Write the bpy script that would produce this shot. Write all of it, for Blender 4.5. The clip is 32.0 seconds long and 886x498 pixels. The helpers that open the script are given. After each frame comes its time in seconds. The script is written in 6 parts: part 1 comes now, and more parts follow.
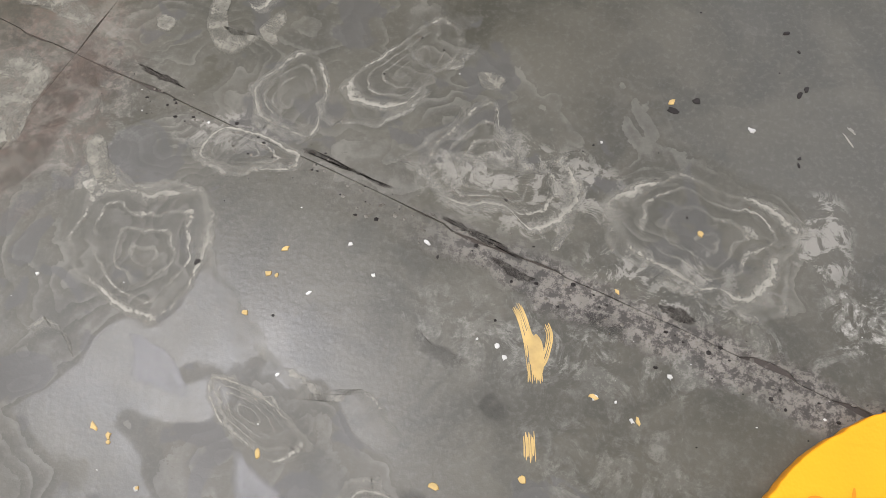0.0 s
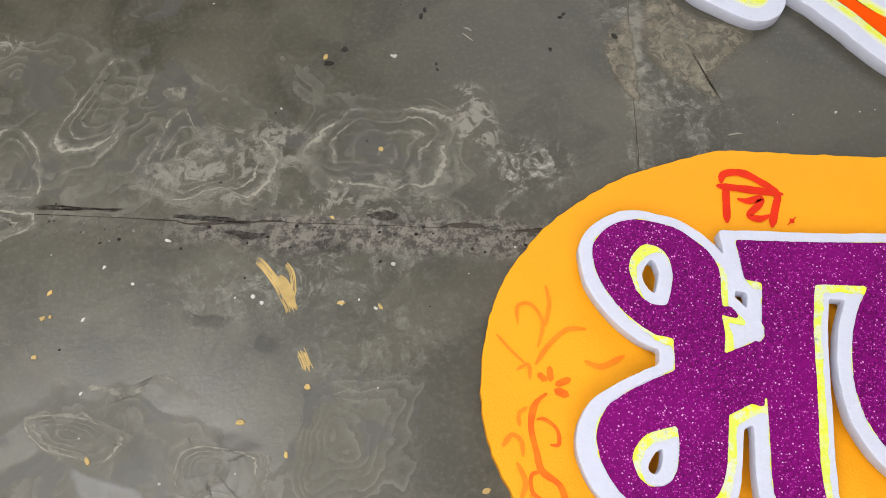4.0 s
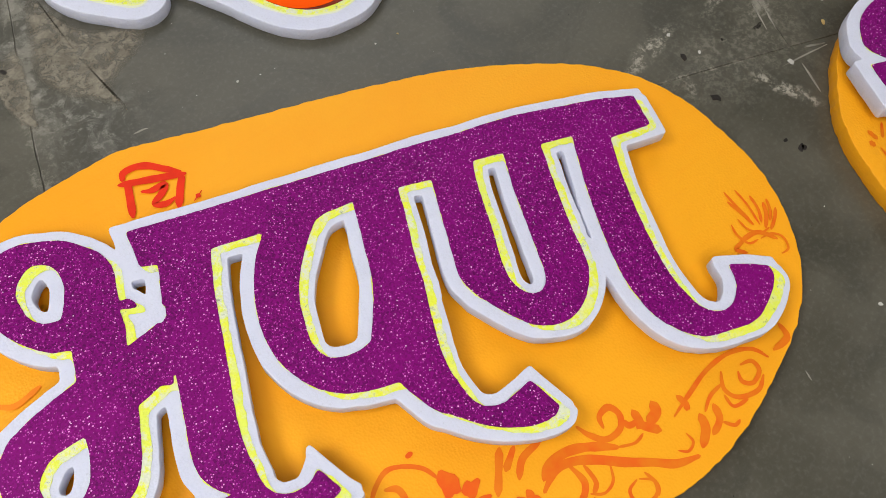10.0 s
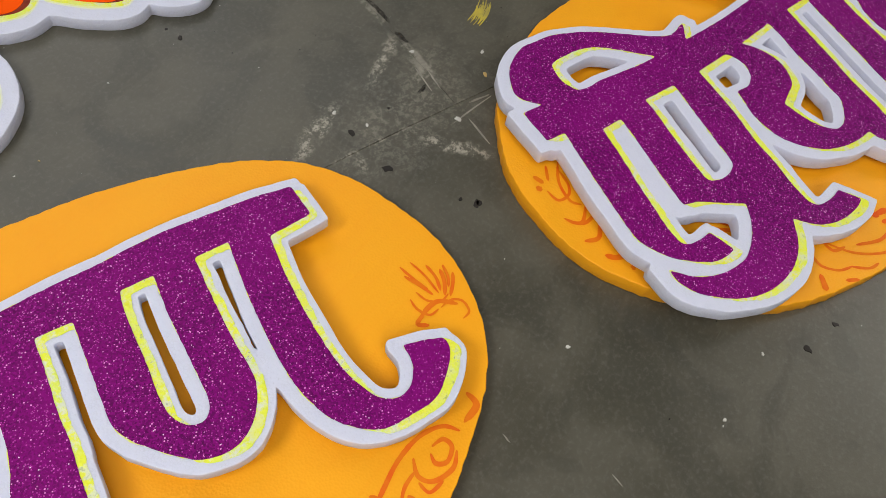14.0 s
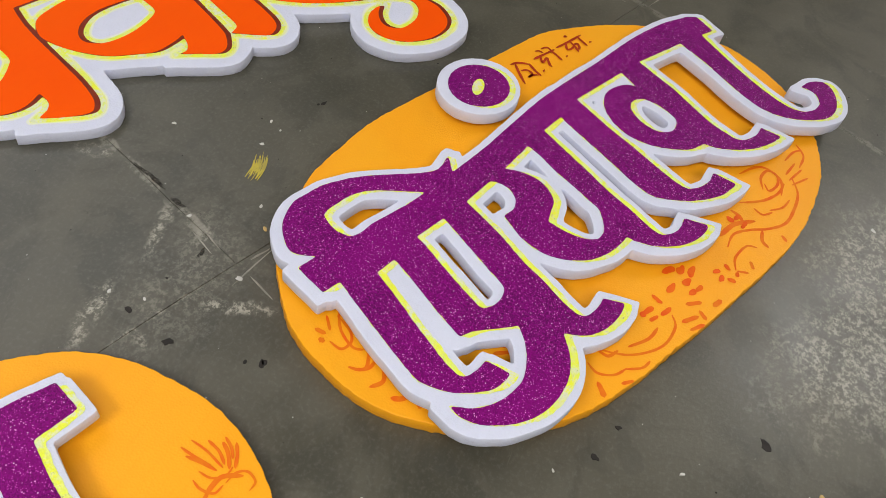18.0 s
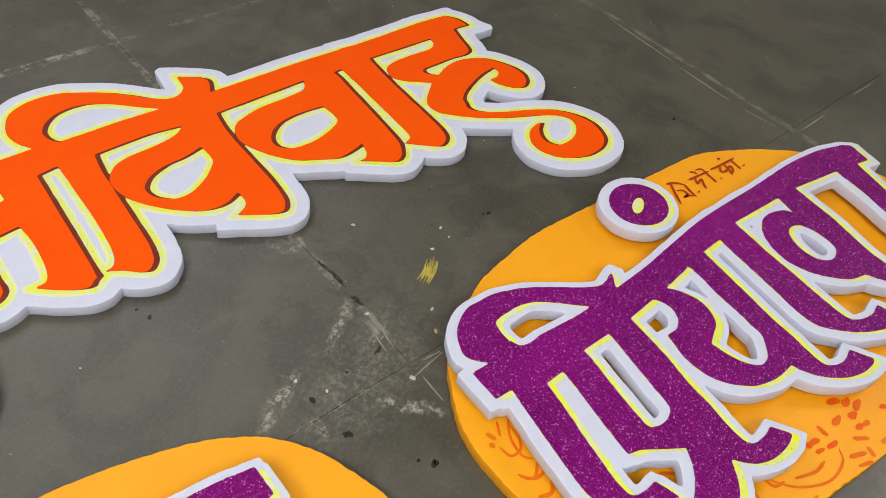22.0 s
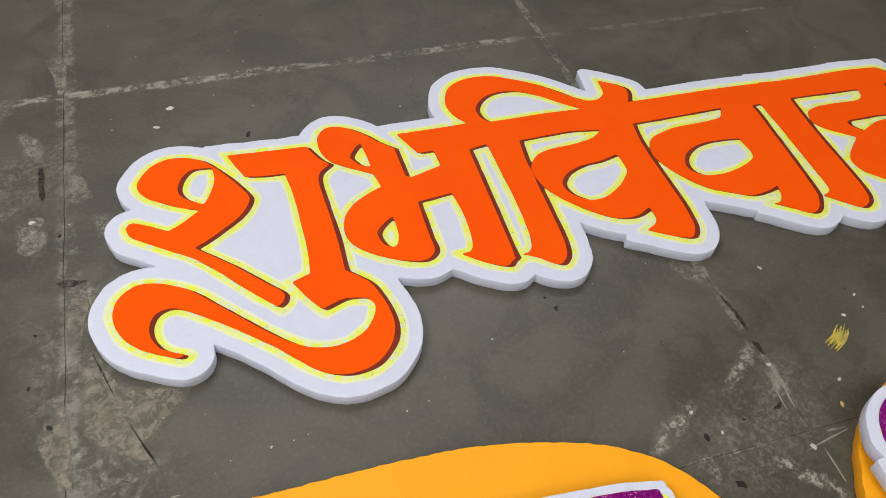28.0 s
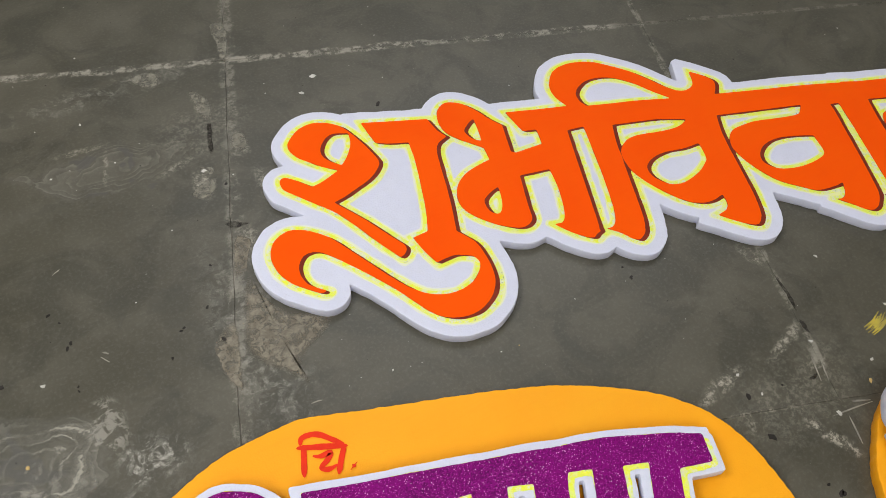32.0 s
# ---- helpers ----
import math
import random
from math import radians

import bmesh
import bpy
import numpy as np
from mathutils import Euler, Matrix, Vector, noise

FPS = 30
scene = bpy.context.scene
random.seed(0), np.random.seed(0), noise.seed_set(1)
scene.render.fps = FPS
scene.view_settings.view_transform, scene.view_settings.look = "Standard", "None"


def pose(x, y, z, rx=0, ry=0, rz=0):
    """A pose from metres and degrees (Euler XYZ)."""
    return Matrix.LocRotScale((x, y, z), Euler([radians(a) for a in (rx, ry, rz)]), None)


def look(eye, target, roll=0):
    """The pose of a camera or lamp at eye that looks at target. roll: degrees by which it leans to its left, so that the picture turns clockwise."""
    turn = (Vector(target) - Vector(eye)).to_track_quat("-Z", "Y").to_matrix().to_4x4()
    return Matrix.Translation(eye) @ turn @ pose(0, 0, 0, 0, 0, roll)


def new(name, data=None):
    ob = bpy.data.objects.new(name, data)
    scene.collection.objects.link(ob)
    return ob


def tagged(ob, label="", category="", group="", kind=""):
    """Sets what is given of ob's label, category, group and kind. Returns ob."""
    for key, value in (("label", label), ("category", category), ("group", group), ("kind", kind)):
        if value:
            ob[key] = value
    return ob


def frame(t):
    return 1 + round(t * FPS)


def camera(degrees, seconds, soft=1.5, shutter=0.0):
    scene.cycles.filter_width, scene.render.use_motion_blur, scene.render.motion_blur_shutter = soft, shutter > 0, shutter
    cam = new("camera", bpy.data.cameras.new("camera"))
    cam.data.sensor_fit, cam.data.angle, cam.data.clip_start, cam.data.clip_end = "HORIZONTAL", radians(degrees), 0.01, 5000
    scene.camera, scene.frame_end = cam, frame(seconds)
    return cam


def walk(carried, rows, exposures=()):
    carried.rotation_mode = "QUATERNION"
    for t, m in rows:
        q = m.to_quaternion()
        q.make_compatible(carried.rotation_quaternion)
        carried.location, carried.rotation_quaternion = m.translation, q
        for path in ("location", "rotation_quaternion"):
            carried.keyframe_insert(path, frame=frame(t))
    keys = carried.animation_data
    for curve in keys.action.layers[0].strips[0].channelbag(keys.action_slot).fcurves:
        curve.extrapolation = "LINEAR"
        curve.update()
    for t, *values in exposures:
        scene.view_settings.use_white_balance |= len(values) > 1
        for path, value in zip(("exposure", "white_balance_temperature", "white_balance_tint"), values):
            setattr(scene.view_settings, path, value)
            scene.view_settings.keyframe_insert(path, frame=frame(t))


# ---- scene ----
cam = camera(58.7, 32.0, 0.85)
PATH = [
    (0, (0.919, -0.149, 0.733), (0.787, 0.571, -1.128), -1.9),
    (0.5, (0.934, -0.156, 0.85), (0.807, 0.525, -1.026), -3.2),
    (1, (0.936, -0.158, 0.958), (0.823, 0.48, -0.935), -4.5),
    (1.5, (0.944, -0.191, 0.997), (0.87, 0.44, -0.899), -4.3),
    (2, (0.937, -0.191, 0.973), (0.945, 0.376, -0.945), -1.5),
    (2.5, (0.949, -0.223, 0.943), (0.994, 0.377, -0.964), -2.0),
    (3, (0.968, -0.23, 0.912), (1.05, 0.393, -0.986), -2.2),
    (3.5, (1.021, -0.254, 0.874), (1.134, 0.417, -1.007), -3.2),
    (4, (1.066, -0.285, 0.854), (1.264, 0.423, -1.006), -0.4),
    (4.5, (1.099, -0.308, 0.855), (1.353, 0.393, -1.001), 1.5),
    (6.5, (1.191, -0.438, 0.836), (1.596, 0.259, -0.995), 4.8),
    (7, (1.218, -0.462, 0.836), (1.646, 0.226, -0.992), 5.1),
    (7.5, (1.252, -0.48, 0.841), (1.694, 0.193, -0.989), 5.1),
    (8, (1.297, -0.499, 0.847), (1.763, 0.16, -0.983), 5.2),
    (8.5, (1.336, -0.515, 0.847), (1.838, 0.131, -0.978), 5.8),
    (9, (1.374, -0.532, 0.833), (1.911, 0.105, -0.985), 6.2),
    (9.5, (1.415, -0.539, 0.826), (1.998, 0.085, -0.983), 7.0),
    (10, (1.451, -0.544, 0.824), (2.078, 0.07, -0.973), 7.4),
    (10.5, (1.485, -0.556, 0.826), (2.155, 0.042, -0.961), 8.0),
    (11, (1.515, -0.566, 0.83), (2.231, 0.0, -0.95), 9.1),
    (11.5, (1.532, -0.579, 0.826), (2.293, -0.035, -0.941), 10.0),
    (12, (1.551, -0.595, 0.828), (2.347, -0.076, -0.932), 10.9),
    (12.5, (1.576, -0.612, 0.829), (2.405, -0.119, -0.923), 11.7),
    (13, (1.6, -0.626, 0.83), (2.475, -0.16, -0.907), 12.7),
    (13.5, (1.63, -0.638, 0.834), (2.521, -0.185, -0.898), 12.3),
    (14, (1.658, -0.648, 0.835), (2.591, -0.212, -0.88), 12.9),
    (14.5, (1.683, -0.659, 0.835), (2.668, -0.243, -0.855), 13.4),
    (15, (1.71, -0.669, 0.845), (2.747, -0.289, -0.823), 14.2),
    (15.5, (1.73, -0.677, 0.859), (2.807, -0.331, -0.791), 14.8),
    (17.5, (1.774, -0.733, 0.909), (2.959, -0.433, -0.673), 14.1),
    (18, (1.777, -0.737, 0.918), (2.988, -0.424, -0.642), 13.4),
    (18.5, (1.776, -0.735, 0.943), (3.008, -0.41, -0.598), 13.0),
    (19, (1.77, -0.738, 0.962), (3.031, -0.37, -0.546), 11.6),
    (19.5, (1.763, -0.728, 0.972), (3.036, -0.328, -0.518), 10.9),
    (20, (1.759, -0.71, 0.983), (3.034, -0.275, -0.495), 10.2),
    (20.5, (1.751, -0.701, 0.986), (3.026, -0.222, -0.479), 9.4),
    (21, (1.732, -0.679, 0.977), (3.004, -0.158, -0.476), 9.2),
    (21.5, (1.719, -0.656, 0.972), (2.979, -0.098, -0.477), 9.0),
    (22, (1.707, -0.626, 0.968), (2.952, -0.031, -0.479), 8.9),
    (22.5, (1.699, -0.598, 0.969), (2.924, 0.035, -0.48), 8.7),
    (23, (1.684, -0.576, 0.966), (2.891, 0.093, -0.482), 8.4),
    (23.5, (1.669, -0.553, 0.963), (2.852, 0.155, -0.486), 8.1),
    (24, (1.654, -0.53, 0.961), (2.81, 0.212, -0.492), 7.8),
    (24.5, (1.643, -0.511, 0.958), (2.78, 0.257, -0.497), 7.7),
    (26.5, (1.587, -0.456, 0.956), (2.577, 0.449, -0.528), 6.6),
    (27, (1.561, -0.439, 0.954), (2.504, 0.512, -0.531), 6.2),
    (27.5, (1.539, -0.426, 0.956), (2.44, 0.564, -0.53), 5.9),
    (28, (1.521, -0.416, 0.956), (2.381, 0.608, -0.531), 5.6),
    (28.5, (1.502, -0.408, 0.958), (2.32, 0.633, -0.541), 5.4),
    (29, (1.49, -0.409, 0.959), (2.253, 0.645, -0.559), 4.8),
    (29.5, (1.481, -0.414, 0.98), (2.202, 0.629, -0.566), 4.7),
    (30, (1.463, -0.427, 1.009), (2.162, 0.611, -0.552), 4.7),
    (30.5, (1.439, -0.439, 1.037), (2.115, 0.581, -0.545), 4.7),
    (31, (1.426, -0.452, 1.084), (2.078, 0.562, -0.512), 4.4),
    (31.5, (1.417, -0.465, 1.129), (2.059, 0.548, -0.471), 4.2),
    (32, (1.409, -0.475, 1.172), (2.046, 0.534, -0.433), 4.1),
]
EXPOSURES = [(0.0, -0.10, 6150, 16), (1.5, -0.25, 6200, 15), (3.0, -0.37, 6300, 12), (4.5, -0.52, 6500, 10), (9.0, -0.60, 6500, 10), (14.0, -0.64, 6500, 10), (19.0, -0.40, 6500, 10), (26.0, -0.46, 6500, 10), (32.0, -0.52, 6500, 10)]
walk(cam, [(t, look(eye, target, roll)) for t, eye, target, roll in PATH], EXPOSURES)

# ---- weak sky, and area lights added overhead where no source is seen ----
world = bpy.data.worlds.new("sky")
scene.world = world
world.use_nodes = True
sky = world.node_tree.nodes.new("ShaderNodeTexSky")
sky.sky_type, sky.sun_disc = 'NISHITA', False
sky.sun_elevation, sky.sun_rotation = radians(48), radians(-20)
world.node_tree.links.new(sky.outputs[0], world.node_tree.nodes["Background"].inputs[0])
world.node_tree.nodes["Background"].inputs[1].default_value = 0.1

ROOM = dict(x0=-2.2, x1=6.2, y0=-4.2, y1=4.4, z1=3.1)


def added_light(name, place, target, w, h, power, colour):
    lamp = bpy.data.lights.new(name, 'AREA')
    lamp.shape, lamp.size, lamp.size_y, lamp.energy, lamp.color = 'RECTANGLE', w, h, power, colour
    ob = new(name, lamp)
    ob.matrix_world = look(place, target)
    return ob


# Invented ceiling openings: first and last set the floor glare, the others fill.
ADDED_LIGHTS = [(-0.38, 0.32, 1.5, 1.15, 125), (0.5, -2.1, 2.4, 2.2, 128), (3.3, 2.5, 3.6, 3.0, 80), (5.6, -2.5, 1.2, 1.5, 75)]
for lx, ly, lw, lh, power in ADDED_LIGHTS:
    added_light("added_area_light", (lx, ly, ROOM["z1"] + 0.1), (lx, ly, 0), lw, lh, power, (1.0, 0.985, 0.955))


# ---- materials ----
class Mat:
    """A node material with a principled shader and small builders."""

    def __init__(self, name):
        self.m = bpy.data.materials.new(name)
        self.m.use_nodes = True
        self.t = self.m.node_tree
        self.b = self.t.nodes["Principled BSDF"]
        self.geo = self.t.nodes.new("ShaderNodeNewGeometry")
        self.pos = self.geo.outputs["Position"]

    def link(self, a, b):
        self.t.links.new(a, b)

    def put(self, socket, v):
        if isinstance(v, (int, float)):
            socket.default_value = v
        elif isinstance(v, tuple):
            socket.default_value = v if len(v) == len(socket.default_value) else (*v, 1)
        else:
            self.link(v, socket)

    def set(self, **kw):
        for k, v in kw.items():
            self.put(self.b.inputs[k.replace("_", " ")], v)
        return self

    def noise(self, scale, detail=4, rough=0.55, distort=0.0, vec=None, out="Fac"):
        n = self.t.nodes.new("ShaderNodeTexNoise")
        self.link(vec or self.pos, n.inputs["Vector"])
        for k, v in (("Scale", scale), ("Detail", detail), ("Roughness", rough), ("Distortion", distort)):
            n.inputs[k].default_value = v
        return n.outputs[out]

    def voronoi(self, scale, feature='F1', out="Distance", vec=None):
        n = self.t.nodes.new("ShaderNodeTexVoronoi")
        n.feature = feature
        self.link(vec or self.pos, n.inputs["Vector"])
        n.inputs["Scale"].default_value = scale
        return n.outputs[out]

    def math(self, op, a, b=0.0, c=0.0):
        n = self.t.nodes.new("ShaderNodeMath")
        n.operation = op
        for s, v in zip(n.inputs, (a, b, c)):
            self.put(s, v)
        return n.outputs[0]

    def ramp(self, fac, *stops):
        n = self.t.nodes.new("ShaderNodeMapRange")
        n.interpolation_type = 'SMOOTHSTEP'
        self.put(n.inputs["Value"], fac)
        for k, v in zip(("From Min", "From Max", "To Min", "To Max"), stops):
            n.inputs[k].default_value = v
        return n.outputs[0]

    def mix(self, fac, a, b):
        n = self.t.nodes.new("ShaderNodeMix")
        n.data_type = 'RGBA'
        self.put(n.inputs["Factor"], fac)
        self.put(n.inputs[6], a)
        self.put(n.inputs[7], b)
        return n.outputs[2]

    def scaled(self, sx, sy, sz, rz=0.0):
        n = self.t.nodes.new("ShaderNodeMapping")
        self.link(self.pos, n.inputs["Vector"])
        n.inputs["Scale"].default_value = (sx, sy, sz)
        n.inputs["Rotation"].default_value = (0, 0, radians(rz))
        return n.outputs[0]

    def far(self, x, y, rx, ry, turn=0.0):
        """0 in the middle of an ellipse on the ground, 1 on its rim."""
        sep = self.t.nodes.new("ShaderNodeSeparateXYZ")
        self.link(self.pos, sep.inputs[0])
        dx, dy = self.math('SUBTRACT', sep.outputs[0], x), self.math('SUBTRACT', sep.outputs[1], y)
        if turn:
            c, s = math.cos(radians(turn)), math.sin(radians(turn))
            dx, dy = self.math('ADD', self.math('MULTIPLY', dx, c), self.math('MULTIPLY', dy, s)), self.math('SUBTRACT', self.math('MULTIPLY', dy, c), self.math('MULTIPLY', dx, s))
        dx, dy = self.math('DIVIDE', dx, rx), self.math('DIVIDE', dy, ry)
        return self.math('SQRT', self.math('ADD', self.math('MULTIPLY', dx, dx), self.math('MULTIPLY', dy, dy)))

    def spot(self, x, y, rx, ry, soft=0.5, wobble=0.0, wob=None):
        """1 inside an ellipse on the ground, 0 outside, with a ragged edge."""
        d = self.far(x, y, rx, ry)
        if wob is not None:
            d = self.math('ADD', d, self.math('MULTIPLY', self.math('SUBTRACT', wob, 0.5), wobble))
        return self.ramp(d, 1.0 - soft, 1.0 + soft, 1.0, 0.0)

    def bump(self, height, strength, distance=0.002):
        n = self.t.nodes.new("ShaderNodeBump")
        n.inputs["Strength"].default_value = strength
        n.inputs["Distance"].default_value = distance
        self.link(height, n.inputs["Height"])
        self.link(n.outputs[0], self.b.inputs["Normal"])
        return self


def stone():
    """Grey-green flagstone: worn polish, pale lime stains in rings, scuffs, grit and dust."""
    k = Mat("flagstone")
    big, mid, fine, grit = k.noise(1.7, 3), k.noise(9, 5), k.noise(160, 3, 0.7), k.noise(75, 6, 0.8)
    warp = k.noise(4.6, 3, 0.5, 0.7)
    ragged = k.noise(16, 5, 0.65)
    info = k.t.nodes.new("ShaderNodeObjectInfo")
    col = k.mix(k.ramp(big, 0.35, 0.65, 0, 1), (0.062, 0.058, 0.041), (0.083, 0.077, 0.056))
    col = k.mix(k.math('MULTIPLY', info.outputs["Random"], 0.3), col, (0.080, 0.074, 0.054))
    col = k.mix(k.ramp(mid, 0.38, 0.72, 0, 0.65), col, (0.108, 0.100, 0.075))
    col = k.mix(k.ramp(k.noise(5.5, 6, 0.65, 1.2), 0.46, 0.62, 0, 0.7), col, (0.049, 0.047, 0.034))
    col = k.mix(k.ramp(fine, 0.45, 0.8, 0, 0.35), col, (0.17, 0.16, 0.135))
    # lime stains in agate rings where puddles dried: the rings follow each puddle's own outline
    sway = k.math('ADD', k.math('ADD', k.math('MULTIPLY', k.math('SUBTRACT', warp, 0.5), 2.4), k.math('MULTIPLY', k.math('SUBTRACT', k.noise(9.5, 2, 0.5, 1.0), 0.5), 1.4)), k.math('MULTIPLY', k.math('SUBTRACT', ragged, 0.5), 0.40))
    sway = k.math('ADD', sway, k.math('MULTIPLY', k.math('SUBTRACT', k.noise(55, 4, 0.6), 0.5), 0.08))
    reach = None
    for x, y, rx, ry in ((0.80, 0.29, 0.20, 0.115), (1.13, 0.180, 0.115, 0.085), (0.53, 0.075, 0.105, 0.12), (0.70, -0.09, 0.15, 0.10), (0.50, 0.34, 0.10, 0.06),
                         (0.70, 0.42, 0.17, 0.10), (0.57, 0.21, 0.07, 0.04), (1.00, -0.16, 0.10, 0.07), (1.37, 0.71, 0.13, 0.07), (0.50, -0.16, 0.12, 0.10)):
        d = k.far(x, y, rx, ry)
        reach = d if reach is None else k.math('MINIMUM', reach, d)
    reach = k.math('ADD', reach, sway)
    area = k.ramp(reach, 0.96, 1.04, 1, 0)
    turns = k.math('ADD', k.math('MULTIPLY', reach, 4.2), k.math('MULTIPLY', k.noise(22, 5, 0.6), 0.7))
    band = k.math('FRACT', turns)
    thick = k.ramp(k.noise(10, 4, 0.6, 0.5), 0.38, 0.62, 0.12, 1.0)
    tone = k.math('MULTIPLY', k.ramp(k.math('ADD', band, k.math('MULTIPLY', k.math('SUBTRACT', grit, 0.5), 0.7)), 0.05, 0.85, 0.1, 1.0), thick)
    lip = k.math('MULTIPLY', k.math('MULTIPLY', k.ramp(band, 0.62, 0.86, 0, 1), k.ramp(band, 1.0, 0.97, 0.2, 1)), k.ramp(k.noise(21, 5, 0.7), 0.42, 0.60, 0.05, 1))
    col = k.mix(k.math('MULTIPLY', area, k.math('MULTIPLY', tone, 0.40)), col, (0.150, 0.141, 0.117))
    col = k.mix(k.math('MULTIPLY', k.math('MULTIPLY', area, lip), 0.22), col, (0.25, 0.238, 0.20))
    core = k.math('MULTIPLY', k.ramp(k.noise(13, 3, 0.5, 0.8), 0.57, 0.60, 0, 0.7), area)
    col = k.mix(core, col, (0.075, 0.072, 0.064))
    # lime crust that flakes along the worst of the stains
    crust = k.spot(0.93, 0.22, 0.10, 0.055, 0.3, 1.4, ragged)
    for x, y, rx, ry in ((1.09, 0.13, 0.09, 0.035), (0.62, 0.235, 0.06, 0.025), (0.66, 0.47, 0.05, 0.02), (1.24, 0.20, 0.03, 0.05)):
        crust = k.math('MAXIMUM', crust, k.spot(x, y, rx, ry, 0.3, 1.4, ragged))
    crust = k.math('MULTIPLY', crust, k.ramp(k.noise(38, 6, 0.75, 0.6), 0.49, 0.56, 0, 0.75))
    col = k.mix(crust, col, (0.28, 0.265, 0.225))
    # cement dust and pale worn patches
    dust = k.spot(1.285, 0.115, 0.045, 0.035, 0.4, 1.2, ragged)
    for x, y, rx, ry, w in ((1.50, 0.22, 0.055, 0.19, 0.55), (1.05, 0.06, 0.22, 0.045, 0.45),
                            (0.42, 0.25, 0.1, 0.1, 0.5), (1.05, -0.05, 0.10, 0.05, 0.25), (1.45, 0.95, 0.25, 0.03, 0.35)):
        dust = k.math('MAXIMUM', dust, k.math('MULTIPLY', k.spot(x, y, rx, ry, 0.6, 1.2, ragged), w))
    flecks = k.math('MULTIPLY', k.ramp(grit, 0.46, 0.62, 0.25, 1), k.ramp(k.noise(26, 5, 0.75, 0.8), 0.46, 0.56, 0.0, 1))
    col = k.mix(k.math('MULTIPLY', dust, flecks), col, (0.36, 0.345, 0.30))
    rust = k.math('MULTIPLY', k.spot(0.40, 0.29, 0.09, 0.15, 0.5, 1.5, ragged), k.ramp(grit, 0.45, 0.60, 0.1, 0.6))
    col = k.mix(rust, col, (0.13, 0.088, 0.066))
    # spalled strip beside the broken joint
    sep = k.t.nodes.new("ShaderNodeSeparateXYZ")
    k.link(k.scaled(1, 1, 1, 18.2), sep.inputs[0])
    strip = k.ramp(k.math('ADD', k.math('ABSOLUTE', k.math('SUBTRACT', sep.outputs[1], 0.415)), k.math('MULTIPLY', k.math('SUBTRACT', ragged, 0.5), 0.07)), 0.012, 0.030, 1, 0)
    strip = k.math('MULTIPLY', strip, k.ramp(sep.outputs[0], 0.72, 0.84, 0.15, 1))
    strip = k.math('MULTIPLY', strip, k.ramp(sep.outputs[0], 1.36, 1.26, 0, 1))
    col = k.mix(k.math('MULTIPLY', strip, 0.75), col, k.mix(k.ramp(grit, 0.44, 0.56, 0, 1), (0.036, 0.029, 0.024), (0.20, 0.18, 0.15)))
    # pale lime along two joints, and hairline cracks with whitened lips
    def lime(axis, at, half, lo, hi):
        off = k.math('ADD', k.math('ABSOLUTE', k.math('SUBTRACT', sep.outputs[axis], at)), k.math('MULTIPLY', k.math('SUBTRACT', ragged, 0.5), half * 2.2))
        run = k.math('MULTIPLY', k.ramp(sep.outputs[1 - axis], lo, lo + 0.05, 0, 1), k.ramp(sep.outputs[1 - axis], hi, hi - 0.05, 0, 1))
        return k.math('MULTIPLY', k.math('MULTIPLY', k.ramp(off, half * 0.5, half, 1, 0), run), k.ramp(k.noise(24, 6, 0.8), 0.46, 0.57, 0.03, 1))

    pale = k.math('MAXIMUM', k.math('MAXIMUM', lime(1, 1.420, 0.014, 0.8, 2.25), k.math('MULTIPLY', lime(1, 1.420, 0.008, 2.1, 2.9), 0.35)), k.math('MULTIPLY', lime(0, 1.322, 0.020, 0.43, 1.9), 0.5))
    pale = k.math('MAXIMUM', pale, k.math('MULTIPLY', lime(0, 2.293, 0.010, 0.45, 1.9), 0.6))
    pale = k.math('MAXIMUM', pale, k.math('MULTIPLY', lime(0, 3.337, 0.010, -0.9, 1.2), 0.4))
    pale = k.math('MAXIMUM', pale, k.math('MULTIPLY', lime(0, 0.315, 0.040, -0.6, 0.9), 0.25))
    col = k.mix(k.math('MULTIPLY', pale, 0.8), col, (0.34, 0.32, 0.265))
    # scoured patches: streaks of pale specks, each along its own line
    scour = None
    for x, y, half, wide, turn, w in ((2.299, -0.190, 0.062, 0.013, 19, 0.9), (2.147, -0.200, 0.075, 0.017, 14, 1.0), (2.253, -0.358, 0.062, 0.014, -65, 1.0),
                                      (2.197, -0.274, 0.110, 0.004, -19, 0.8), (2.154, -0.271, 0.028, 0.010, 61, 0.6), (2.382, -0.016, 0.045, 0.014, -75, 0.8),
                                      (2.324, -0.245, 0.035, 0.016, 10, 0.5), (2.26, -0.27, 0.16, 0.09, 0, 0.28), (1.599, 0.821, 0.055, 0.016, -88, 0.9),
                                      (1.638, 0.693, 0.040, 0.016, -86, 0.9), (1.535, 0.613, 0.050, 0.020, -101, 0.8), (1.345, 0.802, 0.062, 0.010, -4, 0.5),
                                      (1.383, 0.746, 0.062, 0.007, -104, 0.5), (1.506, 0.952, 0.035, 0.014, -55, 0.7), (1.505, 0.678, 0.052, 0.012, 18, 0.55),
                                      (1.568, 0.443, 0.055, 0.022, -86, 0.7), (1.643, 0.566, 0.055, 0.018, -88, 0.6), (1.58, 0.75, 0.12, 0.09, 0, 0.25), (2.62, -1.17, 0.19, 0.12, -30, 0.8), (2.83, -1.21, 0.20, 0.15, -20, 0.7)):
        d = k.far(x, y, half, wide, turn)
        d = k.math('ADD', d, k.math('MULTIPLY', k.math('SUBTRACT', ragged, 0.5), 1.6))
        d = k.math('MULTIPLY', k.ramp(d, 0.3, 1.15, 1, 0), w)
        scour = d if scour is None else k.math('MAXIMUM', scour, d)
